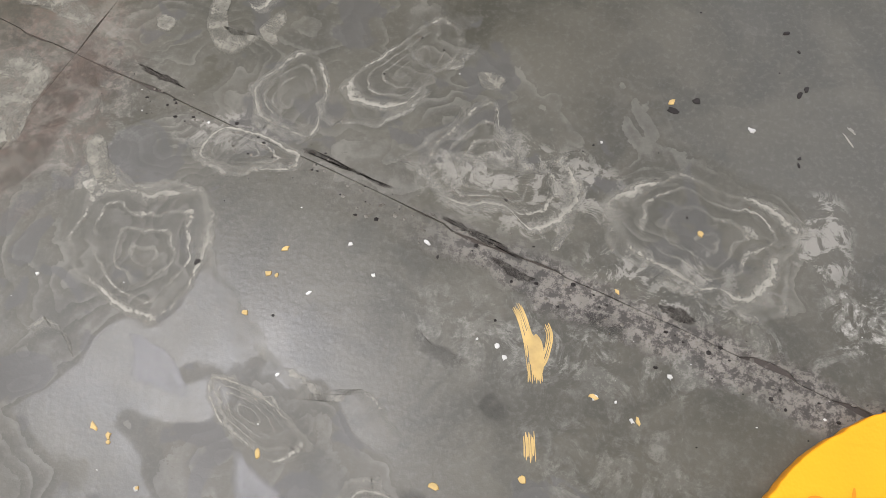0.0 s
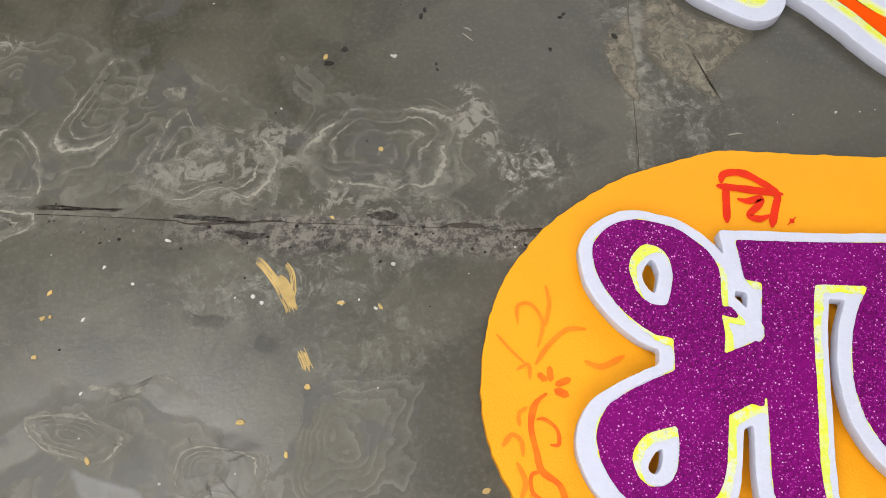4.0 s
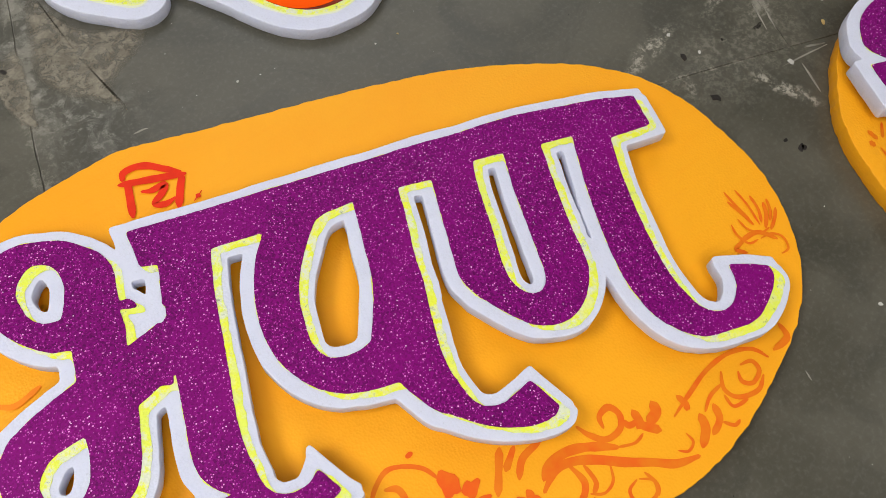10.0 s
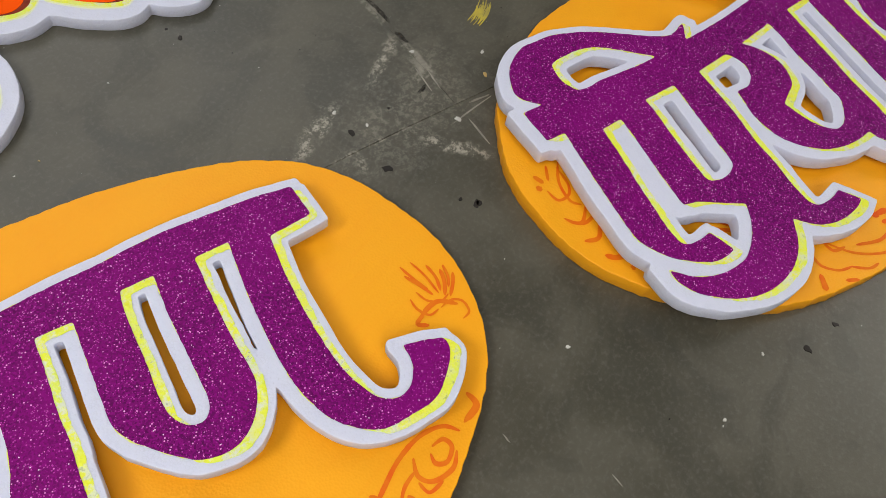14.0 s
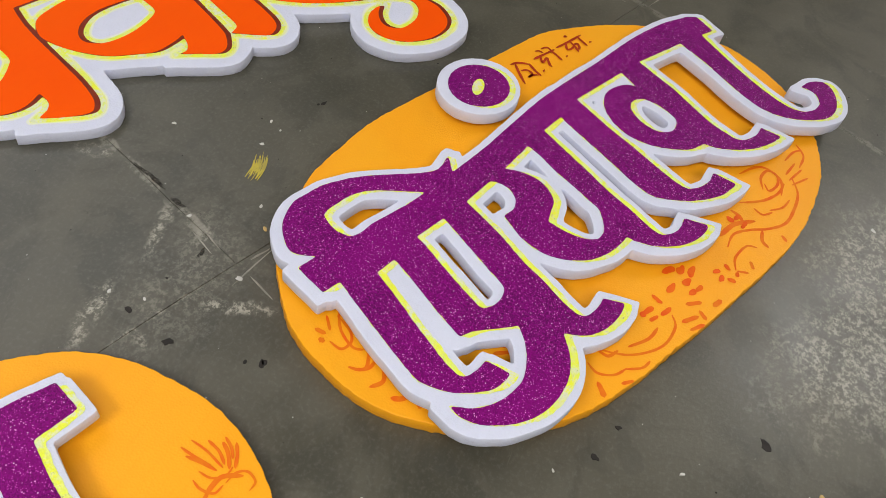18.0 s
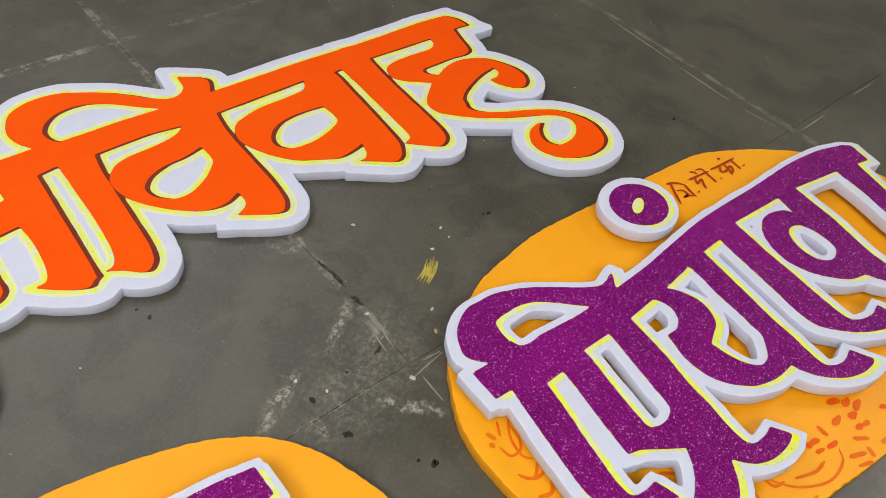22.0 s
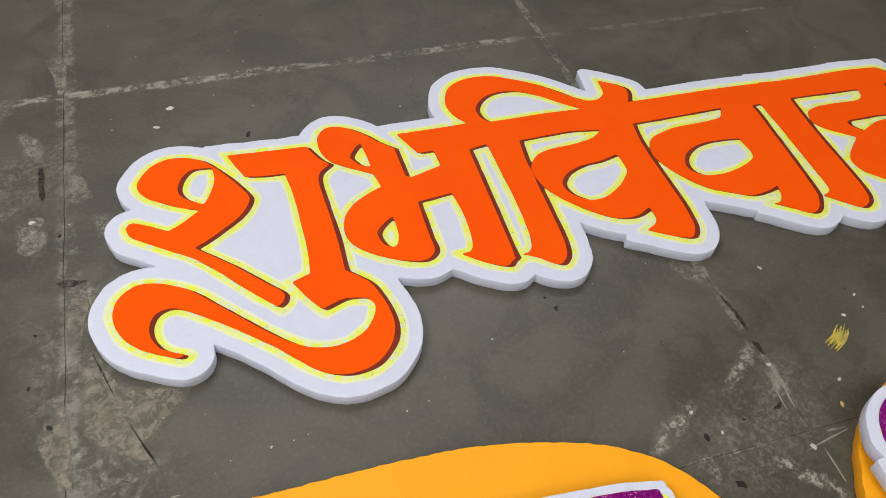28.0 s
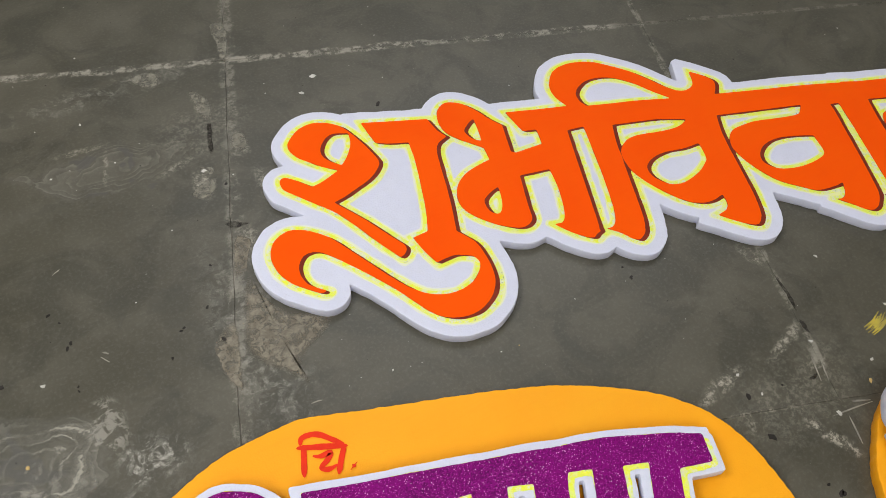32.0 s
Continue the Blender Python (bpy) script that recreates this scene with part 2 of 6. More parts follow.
    scour = k.math('MULTIPLY', scour, k.math('MULTIPLY', k.ramp(k.noise(110, 5, 0.8), 0.46, 0.56, 0.10, 1), k.ramp(k.noise(40, 4, 0.7), 0.40, 0.54, 0.1, 1)))
    col = k.mix(scour, col, (0.37, 0.345, 0.28))
    # scuffs, drag marks and darker damp blots
    scuff = k.math('MULTIPLY', k.ramp(k.noise(14, 8, 0.75, 0.3), 0.60, 0.74, 0, 1), k.ramp(k.noise(2.3, 2), 0.48, 0.66, 0.1, 0.55))
    col = k.mix(scuff, col, (0.20, 0.19, 0.16))
    streak = k.ramp(k.noise(1.0, 6, 0.7, 0.0, k.scaled(5, 60, 5, 30)), 0.66, 0.74, 0, 0.30)
    col = k.mix(streak, col, (0.19, 0.18, 0.15))
    blot = k.ramp(k.noise(11, 2, 0.5, 0.4), 0.62, 0.66, 0, 0.30)
    col = k.mix(blot, col, (0.050, 0.049, 0.038))
    rough = k.ramp(k.math('ADD', k.math('MULTIPLY', mid, 0.6), k.math('MULTIPLY', fine, 0.4)), 0.3, 0.7, 0.30, 0.44)
    rough = k.math('ADD', rough, k.math('MULTIPLY', k.math('MAXIMUM', k.math('MAXIMUM', area, dust), strip), 0.14))
    k.set(Base_Color=col, Roughness=rough, Specular_IOR_Level=0.5)
    h = k.math('ADD', k.math('MULTIPLY', mid, 0.7), k.math('MULTIPLY', fine, 0.25))
    h = k.math('ADD', h, k.math('MULTIPLY', k.math('MULTIPLY', area, band), 0.15))
    h = k.math('SUBTRACT', h, k.math('MULTIPLY', k.math('MULTIPLY', strip, grit), 1.6))
    k.bump(h, 0.22, 0.004)
    return k.m


def mortar():
    k = Mat("joint_mortar")
    n, f = k.noise(22, 6, 0.7), k.noise(120, 3)
    col = k.mix(k.ramp(n, 0.35, 0.65, 0, 1), (0.13, 0.118, 0.098), (0.30, 0.28, 0.24))
    sep = k.t.nodes.new("ShaderNodeSeparateXYZ")
    k.link(k.scaled(1, 1, 1, 18.2), sep.inputs[0])
    soil = k.math('MULTIPLY', k.ramp(k.math('ABSOLUTE', k.math('SUBTRACT', sep.outputs[1], 0.425)), 0.05, 0.07, 1, 0), k.ramp(sep.outputs[0], 1.5, 1.6, 1, 0.5))
    soil = k.math('MAXIMUM', soil, k.ramp(k.math('ABSOLUTE', k.math('SUBTRACT', sep.outputs[0], 0.31)), 0.05, 0.07, 1, 0))
    soil = k.math('MAXIMUM', soil, k.ramp(k.noise(3.1, 2), 0.5, 0.62, 0, 0.85))
    col = k.mix(soil, col, k.mix(n, (0.040, 0.033, 0.027), (0.085, 0.070, 0.058)))
    col = k.mix(k.ramp(f, 0.62, 0.72, 0, 0.4), col, (0.25, 0.23, 0.2))
    k.set(Base_Color=col, Roughness=0.9)
    k.bump(n, 0.8, 0.006)
    return k.m


def foam():
    """Expanded polystyrene: white pressed beads with small torn pits."""
    k = Mat("white_foam")
    cell = k.voronoi(300)
    edge = k.voronoi(300, 'DISTANCE_TO_EDGE')
    worn = k.ramp(k.noise(45, 4, 0.7), 0.42, 0.62, 0, 1)
    pit = k.math('MULTIPLY', k.ramp(k.noise(260, 3, 0.7), 0.60, 0.68, 0, 1), k.ramp(k.noise(30, 3), 0.35, 0.6, 0.25, 1))
    col = k.mix(k.ramp(k.noise(18, 4), 0.5, 0.75, 0, 0.5), (0.655, 0.675, 0.80), (0.615, 0.635, 0.76))
    col = k.mix(k.math('MULTIPLY', k.ramp(edge, 0.0, 0.13, 0.28, 0), worn), col, (0.52, 0.53, 0.60))
    col = k.mix(k.math('MULTIPLY', pit, 0.28), col, (0.46, 0.46, 0.52))
    k.set(Base_Color=col, Roughness=0.8, Specular_IOR_Level=0.2, Subsurface_Weight=0.5, Subsurface_Scale=0.006, Subsurface_Radius=(1.0, 1.0, 1.0))
    h = k.math('SUBTRACT', k.math('SUBTRACT', 1.0, cell), k.math('MULTIPLY', pit, 0.8))
    k.bump(h, 0.32, 0.0014)
    return k.m


def emulsion(name, colour, dark, rough=0.42, blot=0.35, grain=0.25, gloss=0.2):
    """Brushed water paint over foam beads."""
    k = Mat(name)
    cloud = k.ramp(k.noise(6, 4), 0.35, 0.7, 0, blot)
    col = k.mix(cloud, colour, dark)
    col = k.mix(k.ramp(k.noise(1.0, 4, 0.6, 0.0, k.scaled(12, 160, 12, 20)), 0.5, 0.75, 0, blot * 0.5), col, dark)
    k.set(Base_Color=col, Roughness=rough, Specular_IOR_Level=gloss)
    k.bump(k.math('ADD', k.voronoi(330), k.math('MULTIPLY', k.noise(70, 4), 0.8)), grain, 0.0010)
    return k.m


def glitter():
    """Purple paint set thickly with fine flakes; their sparkle is painted in as pale cells."""
    k = Mat("purple_glitter")

    def flakes(scale, cut, size):
        rnd = k.t.nodes.new("ShaderNodeSeparateColor")
        k.link(k.voronoi(scale, 'F1', "Color"), rnd.inputs[0])
        return k.math('MULTIPLY', k.ramp(rnd.outputs[0], cut, cut + 0.004, 0, 1), k.ramp(k.voronoi(scale), size, size * 0.7, 0, 1)), rnd

    small, cells = flakes(560, 0.82, 0.52)
    mid, _ = flakes(400, 0.90, 0.40)
    large, _ = flakes(300, 0.955, 0.24)
    base = k.mix(cells.outputs[1], (0.090, 0.0012, 0.072), (0.24, 0.003, 0.185))
    base = k.mix(k.ramp(k.noise(7, 3), 0.4, 0.7, 0, 0.6), base, (0.235, 0.002, 0.175))
    col = k.mix(k.math('MULTIPLY', small, 0.75), base, (0.58, 0.08, 0.46))
    col = k.mix(k.math('MULTIPLY', mid, 0.95), col, (0.86, 0.36, 0.74))
    col = k.mix(k.math('MULTIPLY', large, 0.95), col, (0.93, 0.82, 0.92))
    k.set(Base_Color=col, Roughness=0.5, Specular_IOR_Level=0.10, Metallic=k.math('MULTIPLY', small, 0.25))
    k.bump(k.math('ADD', cells.outputs[2], k.math('MULTIPLY', k.noise(90, 3), 1.2)), 0.5, 0.0006)
    return k.m


def neon():
    """Fluorescent yellow edging, thinned and rubbed so that the white beads show through."""
    k = Mat("neon_yellow_paint")
    rub = k.ramp(k.noise(85, 6, 0.8), 0.44, 0.58, 0, 0.9)
    where = k.ramp(k.noise(13, 3), 0.38, 0.56, 0.25, 1)
    col = k.mix(k.ramp(k.noise(25, 3), 0.4, 0.7, 0, 0.6), (0.80, 0.84, 0.05), (0.68, 0.82, 0.16))
    col = k.mix(k.math('MULTIPLY', rub, where), col, (0.70, 0.74, 0.62))
    dirt = k.math('MULTIPLY', k.ramp(k.noise(170, 4, 0.8), 0.58, 0.66, 0, 0.7), k.ramp(k.noise(9, 3), 0.44, 0.58, 0, 1))
    col = k.mix(dirt, col, (0.20, 0.28, 0.10))
    k.set(Base_Color=col, Roughness=0.65, Specular_IOR_Level=0.2)
    k.bump(k.math('ADD', k.voronoi(300), k.noise(120, 3)), 0.5, 0.0014)
    return k.m


def plain(name, colour, dark, rough=0.6):
    k = Mat(name)
    k.set(Base_Color=k.mix(k.ramp(k.noise(40, 4), 0.35, 0.7, 0, 1), colour, dark), Roughness=rough, Specular_IOR_Level=0.25)
    k.bump(k.noise(90, 4), 0.25, 0.001)
    return k.m


STONE, MORTAR, FOAM, GLITTER, NEON = stone(), mortar(), foam(), glitter(), neon()
BOARD = emulsion("marigold_board_paint", (0.93, 0.398, 0.013), (0.92, 0.330, 0.006))
# darker, rougher orange for the boards' side faces
RIM = emulsion("darker_marigold_side", (0.72, 0.33, 0.015), (0.62, 0.25, 0.008), 0.7, 0.6, 0.6)
ORANGE = emulsion("vermilion_paint", (0.95, 0.098, 0.0012), (0.93, 0.075, 0.0010), 0.6, 0.5, 0.1, 0.05)
HAZE = plain("pale_lemon_spray", (0.74, 0.77, 0.62), (0.72, 0.75, 0.70), 0.8)
GLOW = plain("light_lemon_spray", (0.79, 0.82, 0.30), (0.75, 0.79, 0.45), 0.8)
BROWN = plain("maroon_paint", (0.16, 0.016, 0.004), (0.22, 0.026, 0.006))
RED = plain("red_brush_paint", (0.80, 0.030, 0.003), (0.70, 0.022, 0.002))
RED2 = plain("dark_red_brush_paint", (0.42, 0.035, 0.004), (0.34, 0.03, 0.003))
MOTIF = plain("orange_brush_paint", (0.80, 0.19, 0.002), (0.80, 0.12, 0.002))
BLOOM = plain("red_orange_brush_paint", (0.80, 0.095, 0.002), (0.82, 0.15, 0.002))
WASH = plain("pale_orange_wash", (0.90, 0.265, 0.007), (0.88, 0.22, 0.005))
WALL = plain("plain_unseen_wall", (0.50, 0.485, 0.45), (0.42, 0.405, 0.375), 0.9)


def film_stain(name, colour, dark, most, scale, cut, rough, relief=0.2):
    """A dried film on the stone: it thins out from its rim and breaks up into flakes."""
    k = Mat(name)
    fade = k.t.nodes.new("ShaderNodeAttribute")
    fade.attribute_name = "fade"
    broken = k.ramp(k.noise(scale, 6, 0.72, 0.5), cut - 0.12, cut + 0.06, 0.35, 1)
    fine = k.ramp(k.noise(210, 3, 0.7), 0.35, 0.65, 0.75, 1)
    cover = k.math('MULTIPLY', k.math('MULTIPLY', fade.outputs["Fac"], most), k.math('MULTIPLY', broken, fine))
    cover = k.math('MINIMUM', cover, 1.0)
    k.set(Base_Color=k.mix(k.ramp(k.noise(60, 4), 0.35, 0.65, 0, 1), colour, dark), Roughness=rough, Specular_IOR_Level=0.35, Alpha=cover)
    k.bump(k.noise(130, 4), relief, 0.001)
    return k.m


LIME = film_stain("lime_crust", (0.27, 0.255, 0.205), (0.19, 0.18, 0.145), 0.95, 40, 0.50, 0.6)
RIME = film_stain("lime_rim", (0.31, 0.295, 0.245), (0.22, 0.21, 0.175), 0.9, 40, 0.48, 0.55)
SAND = film_stain("sandy_dust", (0.25, 0.225, 0.175), (0.165, 0.145, 0.11), 1.15, 55, 0.50, 0.8)
DAMP = film_stain("damp_stain", (0.046, 0.044, 0.036), (0.052, 0.049, 0.039), 0.35, 30, 0.46, 0.4)
CRACK = film_stain("broken_edge", (0.030, 0.026, 0.021), (0.050, 0.043, 0.035), 0.9, 60, 0.49, 0.9)
RUST = film_stain("rusty_dirt", (0.15, 0.108, 0.082), (0.095, 0.072, 0.057), 0.55, 40, 0.52, 0.7)
POLISH = film_stain("worn_polish", (0.088, 0.085, 0.075), (0.098, 0.094, 0.082), 0.75, 12, 0.40, 0.24, 0.02)


def agate_stain():
    """Lime left by a drying puddle: bands that follow its outline, sharp outside and fading inwards."""
    k = Mat("lime_bands")
    fade = k.t.nodes.new("ShaderNodeAttribute")
    fade.attribute_name = "fade"
    f = fade.outputs["Fac"]
    wide, fine = k.noise(11, 3, 0.5, 0.6), k.noise(48, 6, 0.7)
    r = k.math('ADD', f, k.math('ADD', k.math('MULTIPLY', k.math('SUBTRACT', wide, 0.5), 0.62), k.math('MULTIPLY', k.math('SUBTRACT', fine, 0.5), 0.26)))
    inside = k.ramp(r, 0.97, 0.90, 0, 1)
    band = k.math('FRACT', k.math('ADD', k.math('MULTIPLY', r, 4.4), 0.15))
    some = k.ramp(k.noise(15, 5, 0.65), 0.36, 0.62, 0.12, 1)
    grainy = k.ramp(k.noise(150, 4, 0.75), 0.36, 0.60, 0.5, 1)
    tone = k.ramp(band, 0.0, 0.9, 0.05, 1)
    lip = k.math('MULTIPLY', k.ramp(band, 0.66, 0.88, 0, 1), k.ramp(band, 1.0, 0.95, 0, 1))
    rim = k.ramp(r, 0.62, 0.92, 0, 1)
    deep = k.ramp(f, 0.10, 0.85, 0.45, 1)
    cover = k.math('ADD', k.math('MULTIPLY', k.math('ADD', k.math('MULTIPLY', tone, 0.52), k.math('MULTIPLY', lip, 0.60)), k.math('MULTIPLY', deep, some)), k.math('MULTIPLY', rim, k.math('MULTIPLY', some, 0.65)))
    cover = k.math('MINIMUM', k.math('MULTIPLY', k.math('MULTIPLY', cover, grainy), inside), 1.0)
    k.set(Base_Color=k.mix(k.math('MAXIMUM', lip, k.math('MULTIPLY', rim, 0.7)), (0.155, 0.147, 0.121), (0.30, 0.285, 0.235)), Roughness=0.55, Specular_IOR_Level=0.35, Alpha=cover)
    return k.m


BANDS = agate_stain()


# ---- flat shapes: strokes, counters and outlines ----
def smooth(points, step=0.25):
    """A closed outline in metres through points in millimetres; a third value marks a sharp corner."""
    n, out = len(points), []
    pts = [Vector((p[0] / 1000, p[1] / 1000)) for p in points]
    sharp = [len(p) > 2 for p in points]
    for i in range(n):
        a, b = pts[i], pts[(i + 1) % n]
        ta = (b - a) if sharp[i] else (b - pts[i - 1]) * 0.5
        tb = (b - a) if sharp[(i + 1) % n] else (pts[(i + 2) % n] - a) * 0.5
        lim = (b - a).length * 1.15
        ta = ta.normalized() * min(ta.length, lim) if ta.length else ta
        tb = tb.normalized() * min(tb.length, lim) if tb.length else tb
        m = max(1, min(16, int((b - a).length / 0.0025)))
        for j in range(m):
            t = j / m
            h = (2 * t ** 3 - 3 * t ** 2 + 1, t ** 3 - 2 * t ** 2 + t, -2 * t ** 3 + 3 * t ** 2, t ** 3 - t ** 2)
            q = a * h[0] + ta * h[1] + b * h[2] + tb * h[3]
            out.append((q.x, q.y, sharp[i] and j == 0))
    return out


class Field:
    """Signed distances on a grid, negative inside, from overlapping strokes less their counters."""

    def __init__(self, x0, y0, x1, y1, cell=0.002):
        self.cell, self.x0, self.y0 = cell, x0, y0
        self.xs, self.ys = np.arange(x0, x1, cell), np.arange(y0, y1, cell)
        self.d = np.full((len(self.ys), len(self.xs)), 0.2)

    def patch(self, outline, pad):
        p = np.array([(q[0], q[1]) for q in outline])
        sharp = [q[2] for q in outline]
        lo, hi = p.min(0) - pad, p.max(0) + pad
        i = slice(max(0, int((lo[0] - self.x0) / self.cell)), max(0, int((hi[0] - self.x0) / self.cell)) + 1)
        j = slice(max(0, int((lo[1] - self.y0) / self.cell)), max(0, int((hi[1] - self.y0) / self.cell)) + 1)
        X, Y = np.meshgrid(self.xs[i], self.ys[j])
        best, inside = np.full(X.shape, 9.0), np.zeros(X.shape, bool)
        n = len(p)
        area = sum(p[k - 1][0] * p[k][1] - p[k][0] * p[k - 1][1] for k in range(n))
        if area < 0:
            p, sharp = p[::-1], sharp[::-1]
        for k in range(n):
            a, b = p[k], p[(k + 1) % n]
            e = b - a
            l2 = max(e @ e, 1e-12)
            t = np.clip(((X - a[0]) * e[0] + (Y - a[1]) * e[1]) / l2, 0, 1)
            best = np.minimum(best, np.hypot(X - a[0] - t * e[0], Y - a[1] - t * e[1]))
            if abs(e[1]) > 1e-9:
                inside ^= ((a[1] > Y) != (b[1] > Y)) & (X < e[0] * (Y - a[1]) / e[1] + a[0])
        # keep outer corners square instead of round
        for k in range(n):
            if not sharp[k]:
                continue
            e1, e2 = p[k] - p[k - 1], p[(k + 1) % n] - p[k]
            e1, e2 = e1 / (np.hypot(*e1) + 1e-9), e2 / (np.hypot(*e2) + 1e-9)
            if e1[0] * e2[1] - e1[1] * e2[0] < 0.25:
                continue
            dx, dy = X - p[k][0], Y - p[k][1]
            near = (dx * e1[0] + dy * e1[1] > 0) & (dx * e2[0] + dy * e2[1] < 0) & ~inside
            near &= np.abs(np.hypot(dx, dy) - best) < 1e-5
            mitre = np.maximum(dx * e1[1] - dy * e1[0], dx * e2[1] - dy * e2[0])
            best = np.where(near, np.maximum(mitre, best / 1.5), best)
        return j, i, np.where(inside, -best, best)

    def add(self, outline, pad=0.06):
        j, i, d = self.patch(outline, pad)
        self.d[j, i] = np.minimum(self.d[j, i], d)

    def cut(self, outline, pad=0.03):
        j, i, d = self.patch(outline, pad)
        self.d[j, i] = np.maximum(self.d[j, i], -d)

    def swept(self, dx, dy, steps=5):
        """The same shape smeared along (dx, dy) metres."""
        out = self.d.copy()
        for s in range(1, steps + 1):
            sx, sy = dx * s / steps / self.cell, dy * s / steps / self.cell
            out = np.minimum(out, self.shift(sx, sy))
        return out

    def shift(self, sx, sy):
        fx, fy = math.floor(sx), math.floor(sy)
        ux, uy = sx - fx, sy - fy
        r = lambda a, b: np.roll(np.roll(self.d, a, 1), b, 0)
        return ((1 - ux) * (1 - uy) * r(fx, fy) + ux * (1 - uy) * r(fx + 1, fy)
                + (1 - ux) * uy * r(fx, fy + 1) + ux * uy * r(fx + 1, fy + 1))

    def uneven(self, amount, size):
        """Smooth random wander on the same grid, for hand-worked edges."""
        h, w = self.d.shape
        n = max(3, int(h * self.cell / size)), max(3, int(w * self.cell / size))
        g = np.random.uniform(-1, 1, (n[0] + 2, n[1] + 2))
        y, x = np.linspace(0, n[0], h), np.linspace(0, n[1], w)
        j, i = y.astype(int), x.astype(int)
        v, u = (y - j)[:, None], (x - i)[None, :]
        v, u = v * v * (3 - 2 * v), u * u * (3 - 2 * u)
        a, b = g[j][:, i] * (1 - u) + g[j][:, i + 1] * u, g[j + 1][:, i] * (1 - u) + g[j + 1][:, i + 1] * u
        return amount * (a * (1 - v) + b * v)

    def loops(self, grid, level):
        """Closed contour lines of grid at level."""
        g = grid - level
        for axis in (0, 1):
            g = 0.25 * np.roll(g, 1, axis) + 0.5 * g + 0.25 * np.roll(g, -1, axis)
        s = g < 0
        mixed = s[:-1, :-1].astype(int) + s[1:, :-1] + s[:-1, 1:] + s[1:, 1:]
        links, places = {}, {}

        def cross(ja, ia, jb, ib):
            key = (ja, ia, jb, ib)
            if key not in places:
                a, b = g[ja, ia], g[jb, ib]
                t = a / (a - b)
                places[key] = (self.x0 + self.cell * (ia + t * (ib - ia)), self.y0 + self.cell * (ja + t * (jb - ja)))
            return key

        for j, i in zip(*np.nonzero((mixed > 0) & (mixed < 4))):
            j, i = int(j), int(i)
            c = (s[j, i], s[j, i + 1], s[j + 1, i + 1], s[j + 1, i])
            e = [(j, i, j, i + 1), (j, i + 1, j + 1, i + 1), (j + 1, i, j + 1, i + 1), (j, i, j + 1, i)]
            hit = [cross(*e[k]) for k in range(4) if c[k] != c[(k + 1) % 4]]
            pairs = [(hit[0], hit[1])] if len(hit) == 2 else ([(hit[0], hit[1]), (hit[2], hit[3])] if c[1] else [(hit[0], hit[3]), (hit[1], hit[2])])
            for a, b in pairs:
                links.setdefault(a, []).append(b)
                links.setdefault(b, []).append(a)
        out, seen = [], set()
        for start in links:
            if start in seen:
                continue
            loop, prev, cur = [], None, start
            while cur not in seen:
                seen.add(cur)
                loop.append(places[cur])
                nxt = [q for q in links[cur] if q != prev and q not in seen]
                prev = cur
                if not nxt:
                    break
                cur = nxt[0]
            if len(loop) > 12:
                out.append(thin(loop))
        return out


def thin(loop, tol=0.00012):
    """Drops points that lie on a straight run."""
    keep, i, n = [loop[0]], 0, len(loop)
    while i < n - 1:
        j = min(i + 9, n - 1)
        while j > i + 1:
            a, b = np.array(loop[i]), np.array(loop[j])
            e = b - a
            l = np.hypot(*e) + 1e-12
            if max(abs(e[0] * (q[1] - a[1]) - e[1] * (q[0] - a[0])) / l for q in loop[i + 1:j]) < tol:
                break
            j -= 1
        keep.append(loop[j])
        i = j
    return keep


def area_of(loop):
    return 0.5 * sum(loop[k - 1][0] * loop[k][1] - loop[k][0] * loop[k - 1][1] for k in range(len(loop)))


def slab_of(name, loops, z0, z1, bevel=0.0, wobble=0.0):
    """A plate with the given outlines (inner ones are holes) between two heights."""
    cu = bpy.data.curves.new(name, 'CURVE')
    cu.dimensions, cu.fill_mode = '2D', 'BOTH'
    cu.extrude, cu.bevel_depth, cu.offset, cu.bevel_resolution = (z1 - z0) / 2 - bevel, bevel, -bevel, 1
    for loop in loops:
        sp = cu.splines.new('POLY')
        sp.points.add(len(loop) - 1)
        for q, (x, y) in zip(sp.points, loop):
            if wobble:
                w = noise.noise_vector(Vector((x, y, z0)) * 90) * wobble
                x, y = x + w.x, y + w.y
            q.co = (x, y, 0, 1)
        sp.use_cyclic_u = True
    tmp = bpy.data.objects.new(name, cu)
    me = bpy.data.meshes.new_from_object(tmp)
    bpy.data.objects.remove(tmp)
    bpy.data.curves.remove(cu)
    me.transform(Matrix.Translation((0, 0, (z0 + z1) / 2)))
    me.name = name
    return me


def part(name, mesh, material, parent, label=""):
    if isinstance(mesh, bmesh.types.BMesh):
        me = bpy.data.meshes.new(name)
        mesh.to_mesh(me)
        mesh.free()
        mesh = me
    mesh.materials.clear()
    for m in material if isinstance(material, tuple) else (material,):
        mesh.materials.append(m)
    ob = new(name, mesh)
    ob.parent = parent
    return tagged(ob, label)


def thing(name, m, label, category, group="", kind=""):
    ob = tagged(new(name), label, category, group, kind)
    ob.matrix_world = m
    return ob


def ellipse(cx, cy, rx, ry, turn=0.0, n=26):
    c, s = math.cos(radians(turn)), math.sin(radians(turn))
    out = []
    for k in range(n):
        a = 2 * math.pi * k / n
        x, y = rx * math.cos(a), ry * math.sin(a)
        out.append((cx + c * x - s * y, cy + s * x + c * y))
    return out


